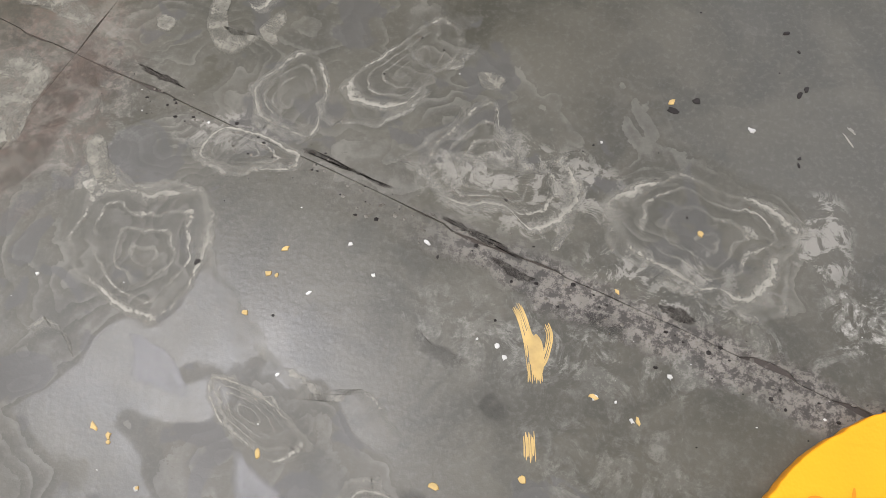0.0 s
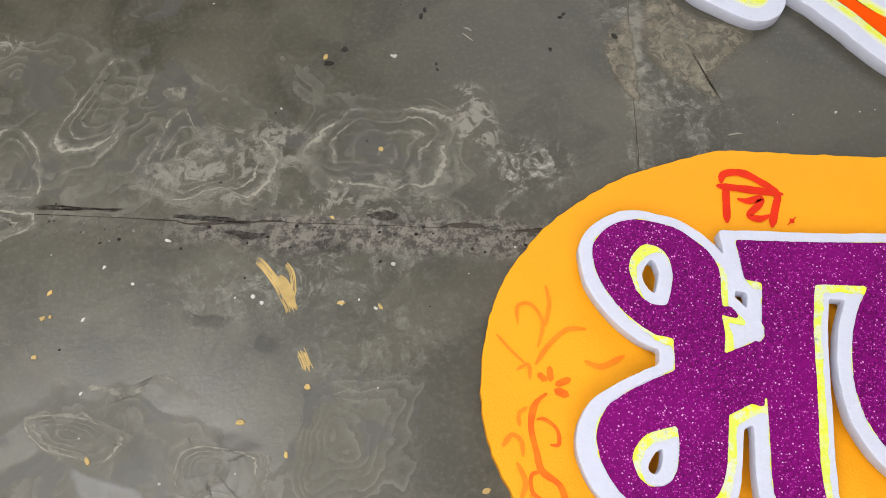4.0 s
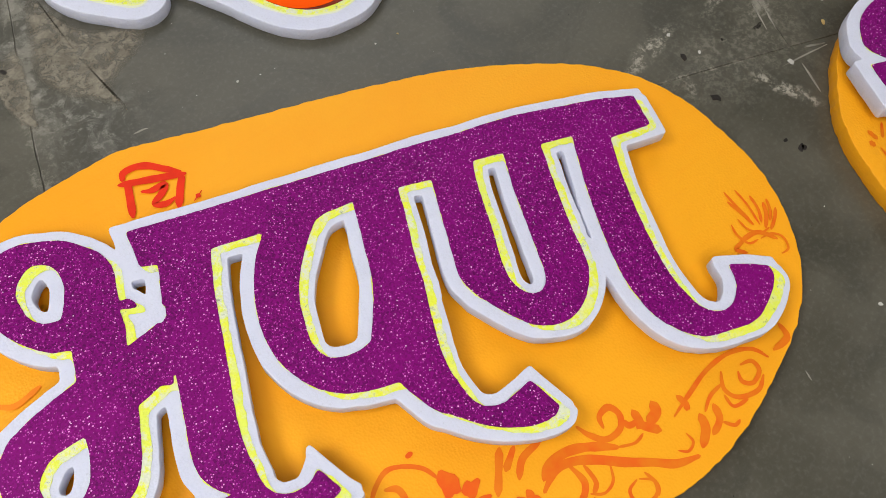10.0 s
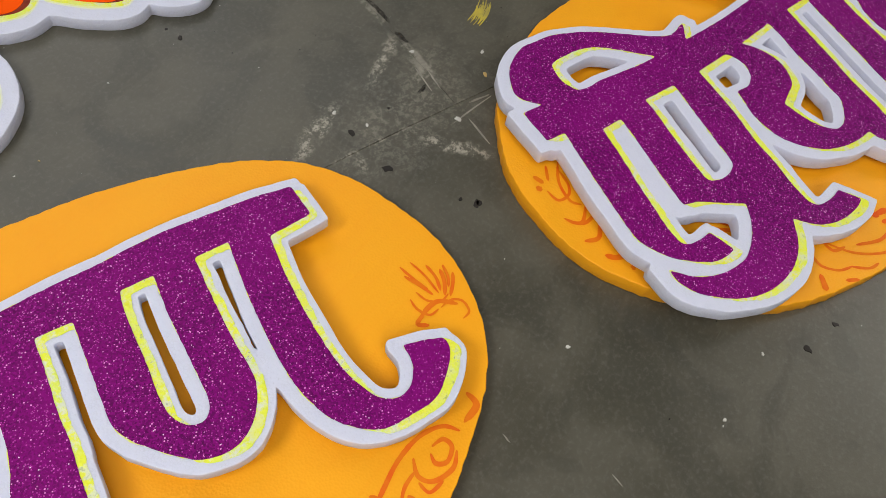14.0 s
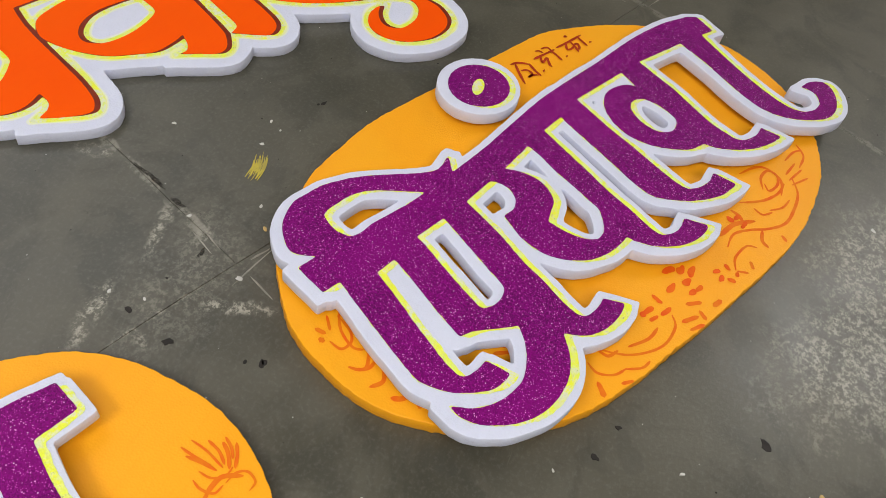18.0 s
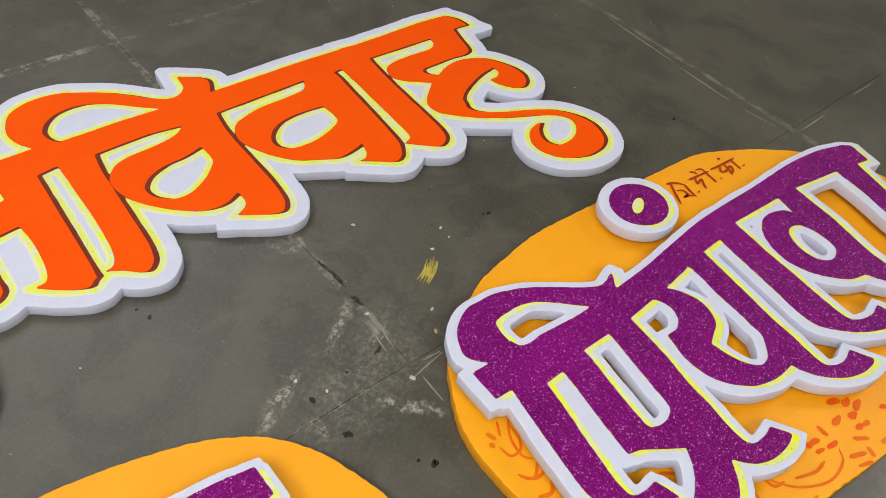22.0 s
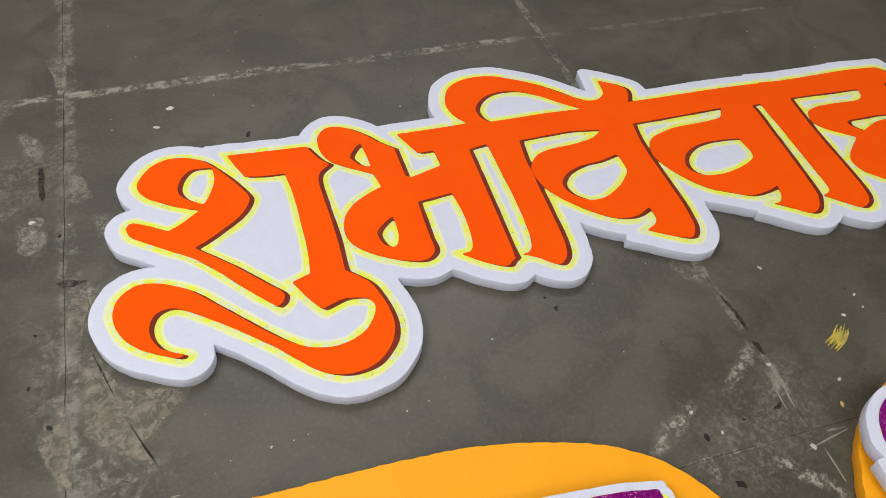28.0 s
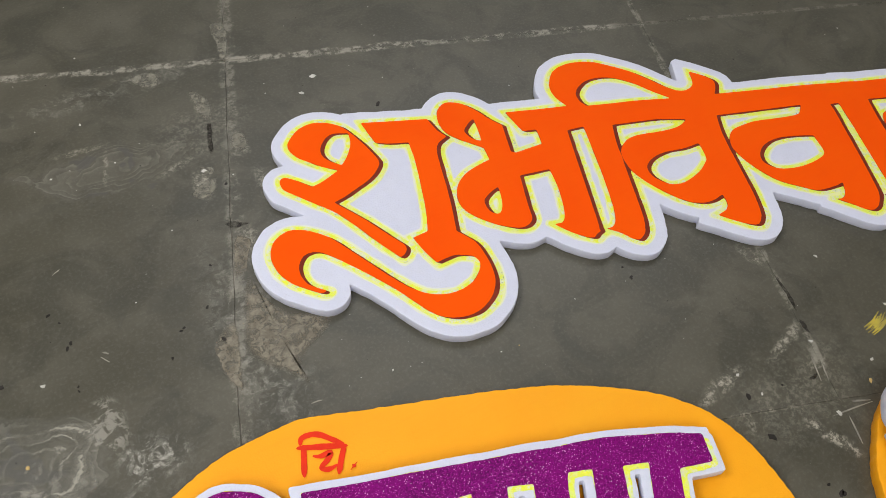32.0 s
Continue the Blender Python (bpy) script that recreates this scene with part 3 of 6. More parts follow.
# ---- floor: one-metre flagstones on a mortar bed ----
TURN = -18.2
U = Vector((math.cos(radians(TURN)), math.sin(radians(TURN)), 0))
V = Vector((-U.y, U.x, 0))
ULINES = [-3.73, -2.72, -1.71, -0.70, 0.310, 1.318, 2.293, 3.337, 4.345, 5.35, 6.36, 7.37]
VLINES = [-5.58, -4.58, -3.58, -2.58, -1.58, -0.575, 0.425, 1.420, 2.420, 3.42, 4.43, 5.44, 6.45]
floor = tagged(new("floor"), "grey-green flagstone floor with worn pale stains and rough joints", "floor", kind="structure")


def mortar_bed():
    bm = bmesh.new()
    a = [Vector((x, y, -0.0022)) for x, y in ((-4.0, -6.0), (8.0, -6.0), (8.0, 6.5), (-4.0, 6.5))]
    bm.faces.new([bm.verts.new(p) for p in a])
    bmesh.ops.subdivide_edges(bm, edges=bm.edges[:], cuts=60, use_grid_fill=True)
    for v in bm.verts:
        v.co.z += 0.0012 * noise.noise(v.co * 9)
    return bm


part("mortar_bed", mortar_bed(), MORTAR, floor)


def flagstone(u0, u1, v0, v1, gap):
    """One slab with chipped, uneven edges."""
    pts = []
    corners = [(u0, v0), (u1, v0), (u1, v1), (u0, v1)]
    for k in range(4):
        a, b = corners[k], corners[(k + 1) % 4]
        m = 90
        for j in range(m):
            t = j / m
            p = U * (a[0] + (b[0] - a[0]) * t) + V * (a[1] + (b[1] - a[1]) * t)
            w = gap(p)
            inward = (V if k == 0 else -U if k == 1 else -V if k == 2 else U)
            chip = abs(noise.noise(p * 26)) * w * 1.6 + abs(noise.noise(p * 90)) * w * 0.9
            drift = 0.010 * noise.noise(p * 5.0) + 0.004 * noise.noise(p * 17.0)
            p = p + (V if k in (0, 2) else U) * drift * (1.0 if w > 0.001 else 0.25) + inward * (w * 0.35 + chip)
            pts.append((p.x, p.y))
    return slab_of("flagstone", [pts], -0.03, 0.0, 0.0005)


def joint_width(p):
    """The joint along the second course is broken out; the others are tight."""
    v, u = V.dot(p), U.dot(p)
    if abs(v - 0.425) < 0.05:
        return 0.0002 + 0.0012 * max(0.0, noise.noise(p * 7.0) + 0.05) + (0.014 if 0.80 < u < 1.36 else 0.006) * max(0.0, noise.noise(p * 9.0) + 0.06) * max(0.0, noise.noise(p * 31.0) + 0.45) if u < 1.45 else 0.0006
    if abs(u - 0.310) < 0.05:
        return 0.0001 + 0.003 * max(0.0, noise.noise(p * 13.0) - 0.2)
    if abs(u - 1.318) < 0.05:
        return 0.0010
    return 0.0003


for i in range(len(ULINES) - 1):
    for j in range(len(VLINES) - 1):
        mid = U * (ULINES[i] + ULINES[i + 1]) / 2 + V * (VLINES[j] + VLINES[j + 1]) / 2
        if not (-3 < mid.x < 7.5 and -5.5 < mid.y < 5.3):
            continue
        if j == 5 and i == 6:
            continue
        if j == 5 and i == 5:
            part("flagstone", flagstone(ULINES[5], ULINES[7], VLINES[5], VLINES[6], joint_width), STONE, floor)
            continue
        part("flagstone", flagstone(ULINES[i], ULINES[i + 1], VLINES[j], VLINES[j + 1], joint_width), STONE, floor)


# ---- unseen plain walls and a ceiling, added to close the place and bounce light ----
def box(bm, lo, hi):
    verts = [bm.verts.new((x, y, z)) for x in (lo[0], hi[0]) for y in (lo[1], hi[1]) for z in (lo[2], hi[2])]
    for q in ((0, 1, 3, 2), (4, 6, 7, 5), (0, 4, 5, 1), (2, 3, 7, 6), (0, 2, 6, 4), (1, 5, 7, 3)):
        bm.faces.new([verts[k] for k in q])


def wall(name, axis, at, thick, a0, a1, z1, hole=None):
    bm = bmesh.new()
    runs = [(a0, a1, -0.05, z1)]
    if hole:
        h0, h1, k0, k1 = hole
        runs = [(a0, h0, -0.05, z1), (h1, a1, -0.05, z1), (h0, h1, -0.05, k0), (h0, h1, k1, z1)]
    for b0, b1, c0, c1 in runs:
        lo, hi = ((b0, at, c0), (b1, at + thick, c1)) if axis == 'x' else ((at, b0, c0), (at + thick, b1, c1))
        box(bm, lo, hi)
    bmesh.ops.recalc_face_normals(bm, faces=bm.faces)
    me = bpy.data.meshes.new(name)
    bm.to_mesh(me)
    bm.free()
    me.materials.append(WALL)
    return tagged(new(name, me), "plain unseen wall added to close the room", "wall", kind="structure")


R = ROOM
wall("wall_north", 'x', R["y1"], 0.2, R["x0"] - 0.2, R["x1"] + 0.2, R["z1"])
wall("wall_south", 'x', R["y0"] - 0.2, 0.2, R["x0"] - 0.2, R["x1"] + 0.2, R["z1"])
wall("wall_west", 'y', R["x0"] - 0.2, 0.2, R["y0"], R["y1"], R["z1"])
wall("wall_east", 'y', R["x1"], 0.2, R["y0"], R["y1"], R["z1"])
bm = bmesh.new()
xs = sorted([R["x0"] - 0.2, R["x1"] + 0.2] + [q[0] + k * q[2] / 2 for q in ADDED_LIGHTS for k in (-1, 1)])
ys = sorted([R["y0"] - 0.2, R["y1"] + 0.2] + [q[1] + k * q[3] / 2 for q in ADDED_LIGHTS for k in (-1, 1)])
for x0, x1 in zip(xs, xs[1:]):
    for y0, y1 in zip(ys, ys[1:]):
        mx, my = (x0 + x1) / 2, (y0 + y1) / 2
        if not any(abs(mx - q[0]) < q[2] / 2 and abs(my - q[1]) < q[3] / 2 for q in ADDED_LIGHTS):
            box(bm, (x0, y0, R["z1"]), (x1, y1, R["z1"] + 0.15))
bmesh.ops.recalc_face_normals(bm, faces=bm.faces)
me = bpy.data.meshes.new("ceiling")
bm.to_mesh(me)
bm.free()
me.materials.append(WALL)
tagged(new("ceiling", me), "plain unseen ceiling added with openings for the overhead lights", "ceiling", kind="structure")

# ---- lettering strokes, in millimetres from each sign's middle ----
FIRST_STROKES, FIRST_COUNTERS = [], []
FIRST_STROKES.append([(-378, 136), (-373, 150), (-360, 164), (-345, 172), (-327, 175), (-308, 172), (-286, 166), (-265, 152), (-249, 136), (-242, 119), (-242, 98), (-242, 78, 1), (-233, 79), (-228, 74), (-226, 67), (-230, 57), (-240, 53, 1), (-242, 43), (-243, 27, 1), (-198, 38, 1), (-208, -26, 1), (-290, -5, 1), (-295, 7, 1), (-295, 22), (-295, 41, 1), (-315, 45), (-335, 58), (-349, 71), (-363, 89), (-374, 111)])
FIRST_STROKES.append([(-295, 7, 1), (-323, -6), (-351, -22), (-368, -37), (-377, -61), (-374, -83), (-364, -104), (-348, -122), (-325, -131), (-299, -132), (-277, -125), (-260, -113), (-251, -92), (-246, -59), (-244, -36, 1), (-203, -14, 1), (-180, 36, 1), (-240, 49, 1), (-285, 34, 1)])
FIRST_STROKES.append([(-196, 115, 1), (-141, 110, 1), (-148, 61), (-151, 13), (-154, -32), (-157, -69), (-157, -99), (-153, -124), (-144, -143), (-130, -153), (-113, -149), (-102, -142, 1), (-80, -176, 1), (-97, -184, 1), (-138, -187, 1), (-174, -148, 1), (-187, -141), (-197, -130), (-204, -116), (-206, -94), (-205, -64), (-203, -14, 1), (-204, 42, 1)])
FIRST_STROKES.append([(-174, -148, 1), (-199, -148), (-219, -154), (-232, -168), (-237, -184, 1), (-216, -195), (-196, -209, 1), (-190, -198), (-175, -188), (-158, -184), (-141, -188), (-134, -201), (-135, -217), (-142, -234), (-157, -251), (-186, -257), (-228, -253), (-274, -235), (-314, -210), (-328, -186), (-340, -171), (-350, -166), (-358, -172), (-354, -189), (-344, -211), (-318, -240), (-273, -267), (-223, -285), (-171, -289), (-131, -279), (-102, -260), (-89, -236), (-88, -214), (-90, -196), (-97, -184, 1), (-80, -176, 1), (-127, -132, 1)])
FIRST_STROKES.append([(-222, 156, 1), (-132, 158), (-65, 161, 1), (37, 164, 1), (25, 115, 1), (-84, 110, 1), (-142, 109, 1), (-197, 108, 1), (-215, 110, 1)])
FIRST_STROKES.append([(10, 163, 1), (51, 164), (85, 166), (120, 167), (155, 167), (191, 169), (228, 170), (264, 168), (299, 165), (336, 162), (371, 156), (386, 153, 1), (387, 109, 1), (341, 114, 1), (287, 122, 1), (251, 123, 1), (200, 126, 1), (165, 122, 1), (112, 117, 1), (72, 119, 1), (-2, 121, 1)])
FIRST_STROKES.append([(-84, 110, 1), (-98, 84), (-108, 53), (-113, 19), (-111, -12), (-105, -35), (-92, -57), (-77, -74), (-54, -88), (-26, -94), (3, -95, 1), (13, -113), (29, -135), (41, -143), (65, -161), (91, -174), (120, -180), (140, -177), (147, -170, 1), (129, -136, 1), (108, -144), (94, -149), (79, -147), (68, -139), (62, -124), (56, -103), (54, -84), (55, -58), (58, -30), (62, 3), (63, 31), (67, 62), (70, 90), (72, 119, 1), (76, 158, 1), (-73, 125, 1)])
FIRST_STROKES.append([(113, 146, 1), (112, 117, 1), (108, 82), (105, 49), (102, 18), (101, -10), (110, -32, 1), (138, -66), (161, -85), (190, -89), (213, -78), (231, -56), (239, -32), (240, 12), (243, 58), (249, 121, 1), (259, 158, 1)])
FIRST_STROKES.append([(295, 155, 1), (289, 119, 1), (277, 49), (270, -18), (270, -66), (279, -106), (296, -133), (322, -152), (359, -155), (382, -154), (402, -143), (420, -127), (430, -113), (429, -101, 1), (408, -92), (387, -86, 1), (387, -101), (381, -116), (368, -129), (351, -132), (333, -119), (322, -87), (318, -52), (319, -2), (324, 56), (333, 106, 1), (383, 108, 1), (386, 151, 1), (353, 158, 1)])
FIRST_COUNTERS.append([(-339, 118), (-335, 132), (-327, 142), (-316, 146), (-302, 140), (-295, 128), (-292, 114), (-295, 93), (-300, 77, 1), (-314, 77), (-326, 84), (-334, 97)])
FIRST_COUNTERS.append([(-296, -49, 1), (-295, -60), (-296, -78), (-299, -93), (-306, -105), (-316, -109), (-326, -109), (-336, -102), (-340, -92), (-342, -82), (-338, -71), (-328, -60), (-310, -53)])
FIRST_COUNTERS.append([(-33, 99), (-19, 111), (19, 117, 1), (15, 65), (9, 11), (-11, -45, 1), (-27, -51), (-46, -51), (-59, -45), (-68, -28), (-69, -2), (-67, 25), (-56, 58)])
FIRST_COUNTERS.append([(165, 126, 1), (203, 125, 1), (196, 69), (193, 13), (189, -35), (178, -49), (161, -45), (150, -20), (155, 40), (159, 90)])
FIRST_COUNTERS.append([(-244, 70, 1), (-199, 60, 1), (-200, 47, 1), (-244, 27, 1), (-241, 50)])
FIRST_COUNTERS.append([(-148, -100, 1), (-84, -96, 1), (-90, -141, 1), (-108, -160), (-130, -163), (-146, -152), (-152, -130)])
SECOND_STROKES, SECOND_COUNTERS = [], []
SECOND_STROKES.append([(-389, 198), (-355, 220), (-327, 222), (-299, 221), (-273, 213), (-250, 204), (-220, 187), (-184, 163), (-153, 145), (-134, 143), (-107, 153, 1), (-119, 135), (-127, 124, 1), (-83, 115, 1), (-185, 64, 1), (-391, 53, 1), (-379, 122, 1), (-393, 133), (-406, 148), (-407, 165)])
SECOND_STROKES.append([(-389, 75, 1), (-397, 23), (-404, -27), (-409, -69), (-411, -94), (-405, -114), (-389, -138), (-367, -157), (-347, -168), (-328, -170), (-314, -168, 1), (-325, -134, 1), (-345, -136), (-361, -133), (-367, -125), (-367, -101), (-362, -68), (-356, -31), (-348, 10), (-339, 70, 1), (-317, 115, 1)])
SECOND_STROKES.append([(-306, 68, 1), (-312, 15), (-320, -35), (-324, -74), (-325, -88, 1), (-306, -93), (-279, -110), (-252, -126, 1), (-265, -149), (-286, -170), (-310, -184), (-341, -186), (-369, -179), (-388, -167), (-406, -147, 1), (-405, -169), (-393, -191), (-369, -212), (-342, -226), (-315, -231), (-286, -229), (-259, -220), (-235, -202), (-214, -173, 1), (-190, -197), (-158, -207), (-126, -205), (-109, -198, 1), (-125, -173, 1), (-148, -178), (-169, -175), (-176, -161), (-175, -133), (-170, -98), (-167, -56), (-159, -10), (-155, 31), (-152, 70, 1), (-137, 112, 1), (-252, 90, 1)])
SECOND_STROKES.append([(-92, 76, 1), (-82, 61), (-81, 44), (-88, 28), (-105, 16), (-127, 16, 1), (-131, -2), (-137, -32), (-134, -61), (-123, -85), (-106, -105), (-84, -120), (-56, -128), (-28, -129), (-8, -127, 1), (-3, -142), (9, -161), (26, -177), (49, -191), (76, -199), (102, -199), (114, -194, 1), (95, -162, 1), (74, -169), (53, -167), (39, -159), (35, -144), (37, -121), (40, -92), (42, -52), (48, -11), (54, 40), (61, 99, 1), (-11, 107, 1), (-93, 93, 1)])
SECOND_STROKES.append([(-127, 124, 1), (-83, 127), (-35, 132), (28, 141), (113, 152), (194, 155), (279, 156), (373, 160), (428, 159), (487, 153), (537, 139), (563, 126, 1), (553, 81, 1), (521, 87, 1), (463, 96, 1), (346, 111, 1), (294, 112, 1), (167, 115, 1), (111, 103, 1), (61, 99, 1), (13, 91, 1), (-57, 80, 1), (-92, 76, 1), (-152, 70, 1), (-201, 68, 1), (-256, 66, 1), (-306, 68, 1), (-339, 70, 1), (-389, 75, 1), (-417, 76, 1), (-418, 127, 1), (-329, 125, 1), (-223, 121, 1)])
SECOND_STROKES.append([(285, 73, 1), (273, 86), (250, 94), (223, 93), (197, 77), (179, 49), (172, 17), (176, -13), (190, -40), (211, -64), (236, -82), (264, -88, 1), (278, -110), (302, -133), (337, -153), (370, -162), (397, -165, 1), (387, -130, 1), (362, -134), (337, -129), (323, -117), (320, -93), (320, -63), (328, -21), (337, 23), (340, 54, 1), (346, 111, 1), (294, 112, 1)])
SECOND_STROKES.append([(538, 140), (563, 126, 1), (553, 81, 1), (521, 87, 1), (503, 22), (489, -38), (481, -93), (482, -135), (497, -159), (524, -168), (548, -162), (563, -139), (554, -118, 1), (583, -122), (605, -138), (602, -159), (580, -181), (547, -195), (514, -193), (479, -172), (451, -143), (436, -109), (436, -70), (442, -29), (454, 24), (463, 96, 1), (472, 136, 1)])
SECOND_STROKES.append([(111, 103, 1), (106, 70), (101, 22), (96, -23), (92, -59), (90, -88), (95, -107), (110, -125), (132, -146), (159, -162), (187, -173), (215, -176), (229, -175, 1), (219, -137, 1), (196, -143), (172, -140), (154, -131), (149, -116), (149, -92), (151, -60), (155, -15), (158, 37), (163, 78), (167, 115, 1), (158, 125, 1)])
SECOND_COUNTERS.append([(-334, 174), (-322, 181), (-302, 182), (-280, 182), (-255, 174), (-227, 154), (-202, 132), (-186, 120, 1), (-220, 119), (-257, 121), (-294, 123), (-311, 121), (-328, 124), (-335, 136), (-338, 151)])
SECOND_COUNTERS.append([(-256, 67, 1), (-201, 68, 1), (-204, 45), (-210, 4), (-216, -35), (-222, -71), (-241, -82), (-260, -81), (-271, -74), (-271, -60), (-268, -30), (-263, 9), (-258, 40)])
SECOND_COUNTERS.append([(-57, 80, 1), (13, 91, 1), (13, 66), (7, 24), (6, -12), (2, -44), (2, -61), (-6, -76), (-25, -96), (-43, -102), (-56, -96), (-69, -79), (-77, -57), (-82, -33, 1), (-64, -23), (-48, -15), (-37, -1), (-30, 23), (-33, 44), (-43, 65)])
SECOND_COUNTERS.append([(234, 47), (254, 52), (272, 41), (279, 14), (278, -12), (273, -25), (253, -35), (234, -32), (220, -16), (217, 7), (222, 29)])
GREETING_STROKES, GREETING_COUNTERS = [], []
GREETING_STROKES.append([(-742, 154), (-734, 180), (-716, 203), (-692, 215), (-669, 215), (-647, 208), (-625, 192), (-601, 160), (-581, 127), (-566, 94), (-575, 69), (-593, 47), (-617, 29), (-642, 11), (-662, 0, 1), (-614, -43), (-570, -89), (-542, -119), (-544, -135), (-554, -143, 1), (-589, -106), (-625, -63), (-662, -24), (-701, 4), (-733, 27), (-753, 42), (-760, 56), (-760, 68), (-752, 74), (-739, 69), (-719, 57), (-700, 44, 1), (-681, 54), (-663, 68), (-647, 81, 1), (-678, 94), (-707, 112), (-728, 128)])
GREETING_STROKES.append([(-591, 205, 1), (-520, 202), (-454, 200, 1), (-438, 165), (-422, 146, 1), (-442, 128), (-448, 107), (-447, 63), (-444, 7), (-443, -49), (-444, -99, 1), (-435, -154, 1), (-455, -151), (-473, -156), (-491, -163, 1), (-511, -133), (-526, -102, 1), (-497, -91, 1), (-493, -45), (-493, 17), (-495, 85), (-501, 139, 1), (-538, 140), (-567, 145, 1), (-579, 173)])
GREETING_STROKES.append([(-448, -93, 1), (-415, -125), (-401, -158), (-394, -192), (-395, -220), (-407, -248), (-429, -270), (-451, -280), (-475, -282), (-498, -277), (-519, -264), (-542, -241), (-572, -210), (-614, -173), (-657, -139), (-685, -119), (-705, -111), (-725, -117), (-735, -137), (-733, -160), (-722, -179), (-703, -191), (-691, -197), (-700, -201), (-725, -189), (-753, -171), (-774, -144), (-784, -113), (-780, -86), (-768, -68), (-749, -57), (-725, -58), (-700, -68), (-674, -84), (-645, -113), (-611, -148), (-576, -184), (-548, -209), (-519, -226), (-489, -232), (-459, -227), (-433, -211), (-418, -189), (-414, -172), (-422, -159), (-435, -154, 1)])
GREETING_STROKES.append([(-431, 216), (-419, 237), (-401, 244), (-375, 236), (-349, 214), (-325, 185), (-302, 164, 1), (-301, 122), (-300, 88, 1), (-290, 84, 1), (-232, 102, 1), (-196, 81, 1), (-234, 32, 1), (-296, 23, 1), (-297, -23), (-297, -59), (-297, -87), (-311, -102), (-330, -104), (-363, -93), (-394, -74), (-417, -53), (-427, -30), (-427, -5), (-419, 19), (-399, 43), (-372, 60), (-347, 72, 1), (-352, 104, 1), (-374, 119), (-400, 136), (-422, 157), (-432, 185)])
GREETING_STROKES.append([(-288, 200, 1), (-223, 201), (-112, 205, 1), (121, 203, 1), (90, 145, 1), (0, 141), (-72, 137, 1), (-78, 90), (-80, 29), (-82, -42), (-84, -105), (-91, -142), (-106, -160), (-119, -158), (-139, -141), (-164, -127, 1), (-183, -137), (-191, -145), (-206, -142), (-230, -128), (-259, -104, 1), (-242, -103), (-234, -89), (-229, -51), (-229, -8), (-234, 32, 1), (-232, 102, 1), (-234, 143, 1), (-264, 142, 1)])
GREETING_STROKES.append([(-171, 286), (-157, 313), (-133, 330), (-100, 338), (-62, 335), (-26, 319), (14, 295), (50, 264), (76, 239), (99, 223), (123, 222), (143, 240), (148, 279, 1), (175, 262), (193, 242), (188, 218), (177, 199, 1), (124, 131, 1), (-148, 163, 1), (-151, 202, 1), (-169, 229), (-176, 258)])
GREETING_STROKES.append([(108, 170, 1), (91, 136), (64, 115), (20, 106), (-25, 102), (-53, 92), (-72, 71), (-77, 48), (-72, 11), (-51, -24), (-22, -55), (7, -79), (34, -90), (62, -89), (90, -75, 1), (90, -101), (80, -115), (62, -124, 1), (89, -141), (116, -154), (132, -155), (144, -139), (149, -119), (152, -81), (152, -29), (151, 26), (152, 86), (159, 137, 1), (204, 183, 1)])
GREETING_STROKES.append([(357, 146, 1), (341, 122), (314, 116), (274, 113), (236, 111), (201, 102), (177, 91), (164, 73), (158, 45), (168, 11), (189, -24), (217, -55), (253, -75), (286, -89), (327, -83), (346, -75, 1), (337, -103), (326, -115), (312, -115, 1), (342, -135), (364, -150), (382, -148), (396, -132), (406, -109), (411, -66), (416, -2), (420, 64), (424, 121), (423, 144, 1), (442, 191, 1)])
GREETING_STROKES.append([(444, 142, 1), (443, 67), (440, -16), (438, -85), (434, -108), (415, -118, 1), (438, -138), (463, -158), (481, -155), (495, -140), (501, -112), (504, -53), (506, 22), (510, 93), (515, 143, 1), (536, 202, 1), (480, 207, 1)])
GREETING_STROKES.append([(678, 146, 1), (671, 124), (652, 112), (599, 113), (552, 110), (527, 98), (518, 69), (533, 45), (557, 27), (579, 11, 1), (606, 23, 1), (588, 45), (592, 58), (620, 60), (667, 61), (704, 58), (726, 69), (738, 115), (748, 151, 1), (788, 149, 1), (782, 181), (766, 205, 1), (695, 209, 1)])
GREETING_STROKES.append([(579, 11, 1), (644, 42), (686, 46), (724, 33), (749, 6), (767, -30), (770, -62), (757, -87), (737, -97), (719, -89), (702, -67), (693, -42, 1), (713, -41), (728, -30), (730, -10, 1), (683, -20), (631, -42), (601, -64), (589, -87), (548, -96, 1), (529, -75), (525, -48), (537, -27), (559, -7)])
GREETING_STROKES.append([(529, -75, 1), (556, -104), (591, -132), (642, -161), (697, -185), (735, -208), (749, -230), (741, -255), (714, -274), (678, -279), (659, -266), (655, -246), (667, -223), (689, -205, 1), (665, -208), (644, -220), (629, -241), (626, -268), (638, -296), (662, -317), (697, -330), (734, -328), (759, -315), (773, -293), (779, -262), (769, -227), (742, -191), (700, -165), (644, -141), (606, -118), (590, -95), (600, -51, 1)])
GREETING_STROKES.append([(183, 202, 1), (263, 203), (396, 206), (537, 204), (695, 209), (766, 205, 1), (788, 149, 1), (748, 151, 1), (681, 145, 1), (518, 147, 1), (446, 143, 1), (416, 141, 1), (355, 147, 1), (254, 142), (162, 138, 1), (131, 185, 1)])
GREETING_COUNTERS.append([(-678, 138), (-670, 163), (-652, 180), (-619, 179, 1), (-617, 150), (-626, 118), (-639, 93, 1), (-658, 104), (-673, 119)])
GREETING_COUNTERS.append([(-383, 158), (-370, 179), (-358, 190, 1), (-355, 158), (-353, 125, 1), (-368, 131), (-378, 143)])
GREETING_COUNTERS.append([(-378, -32), (-364, -14), (-345, 0, 1), (-344, -24), (-346, -47), (-353, -64), (-362, -66), (-374, -56)])
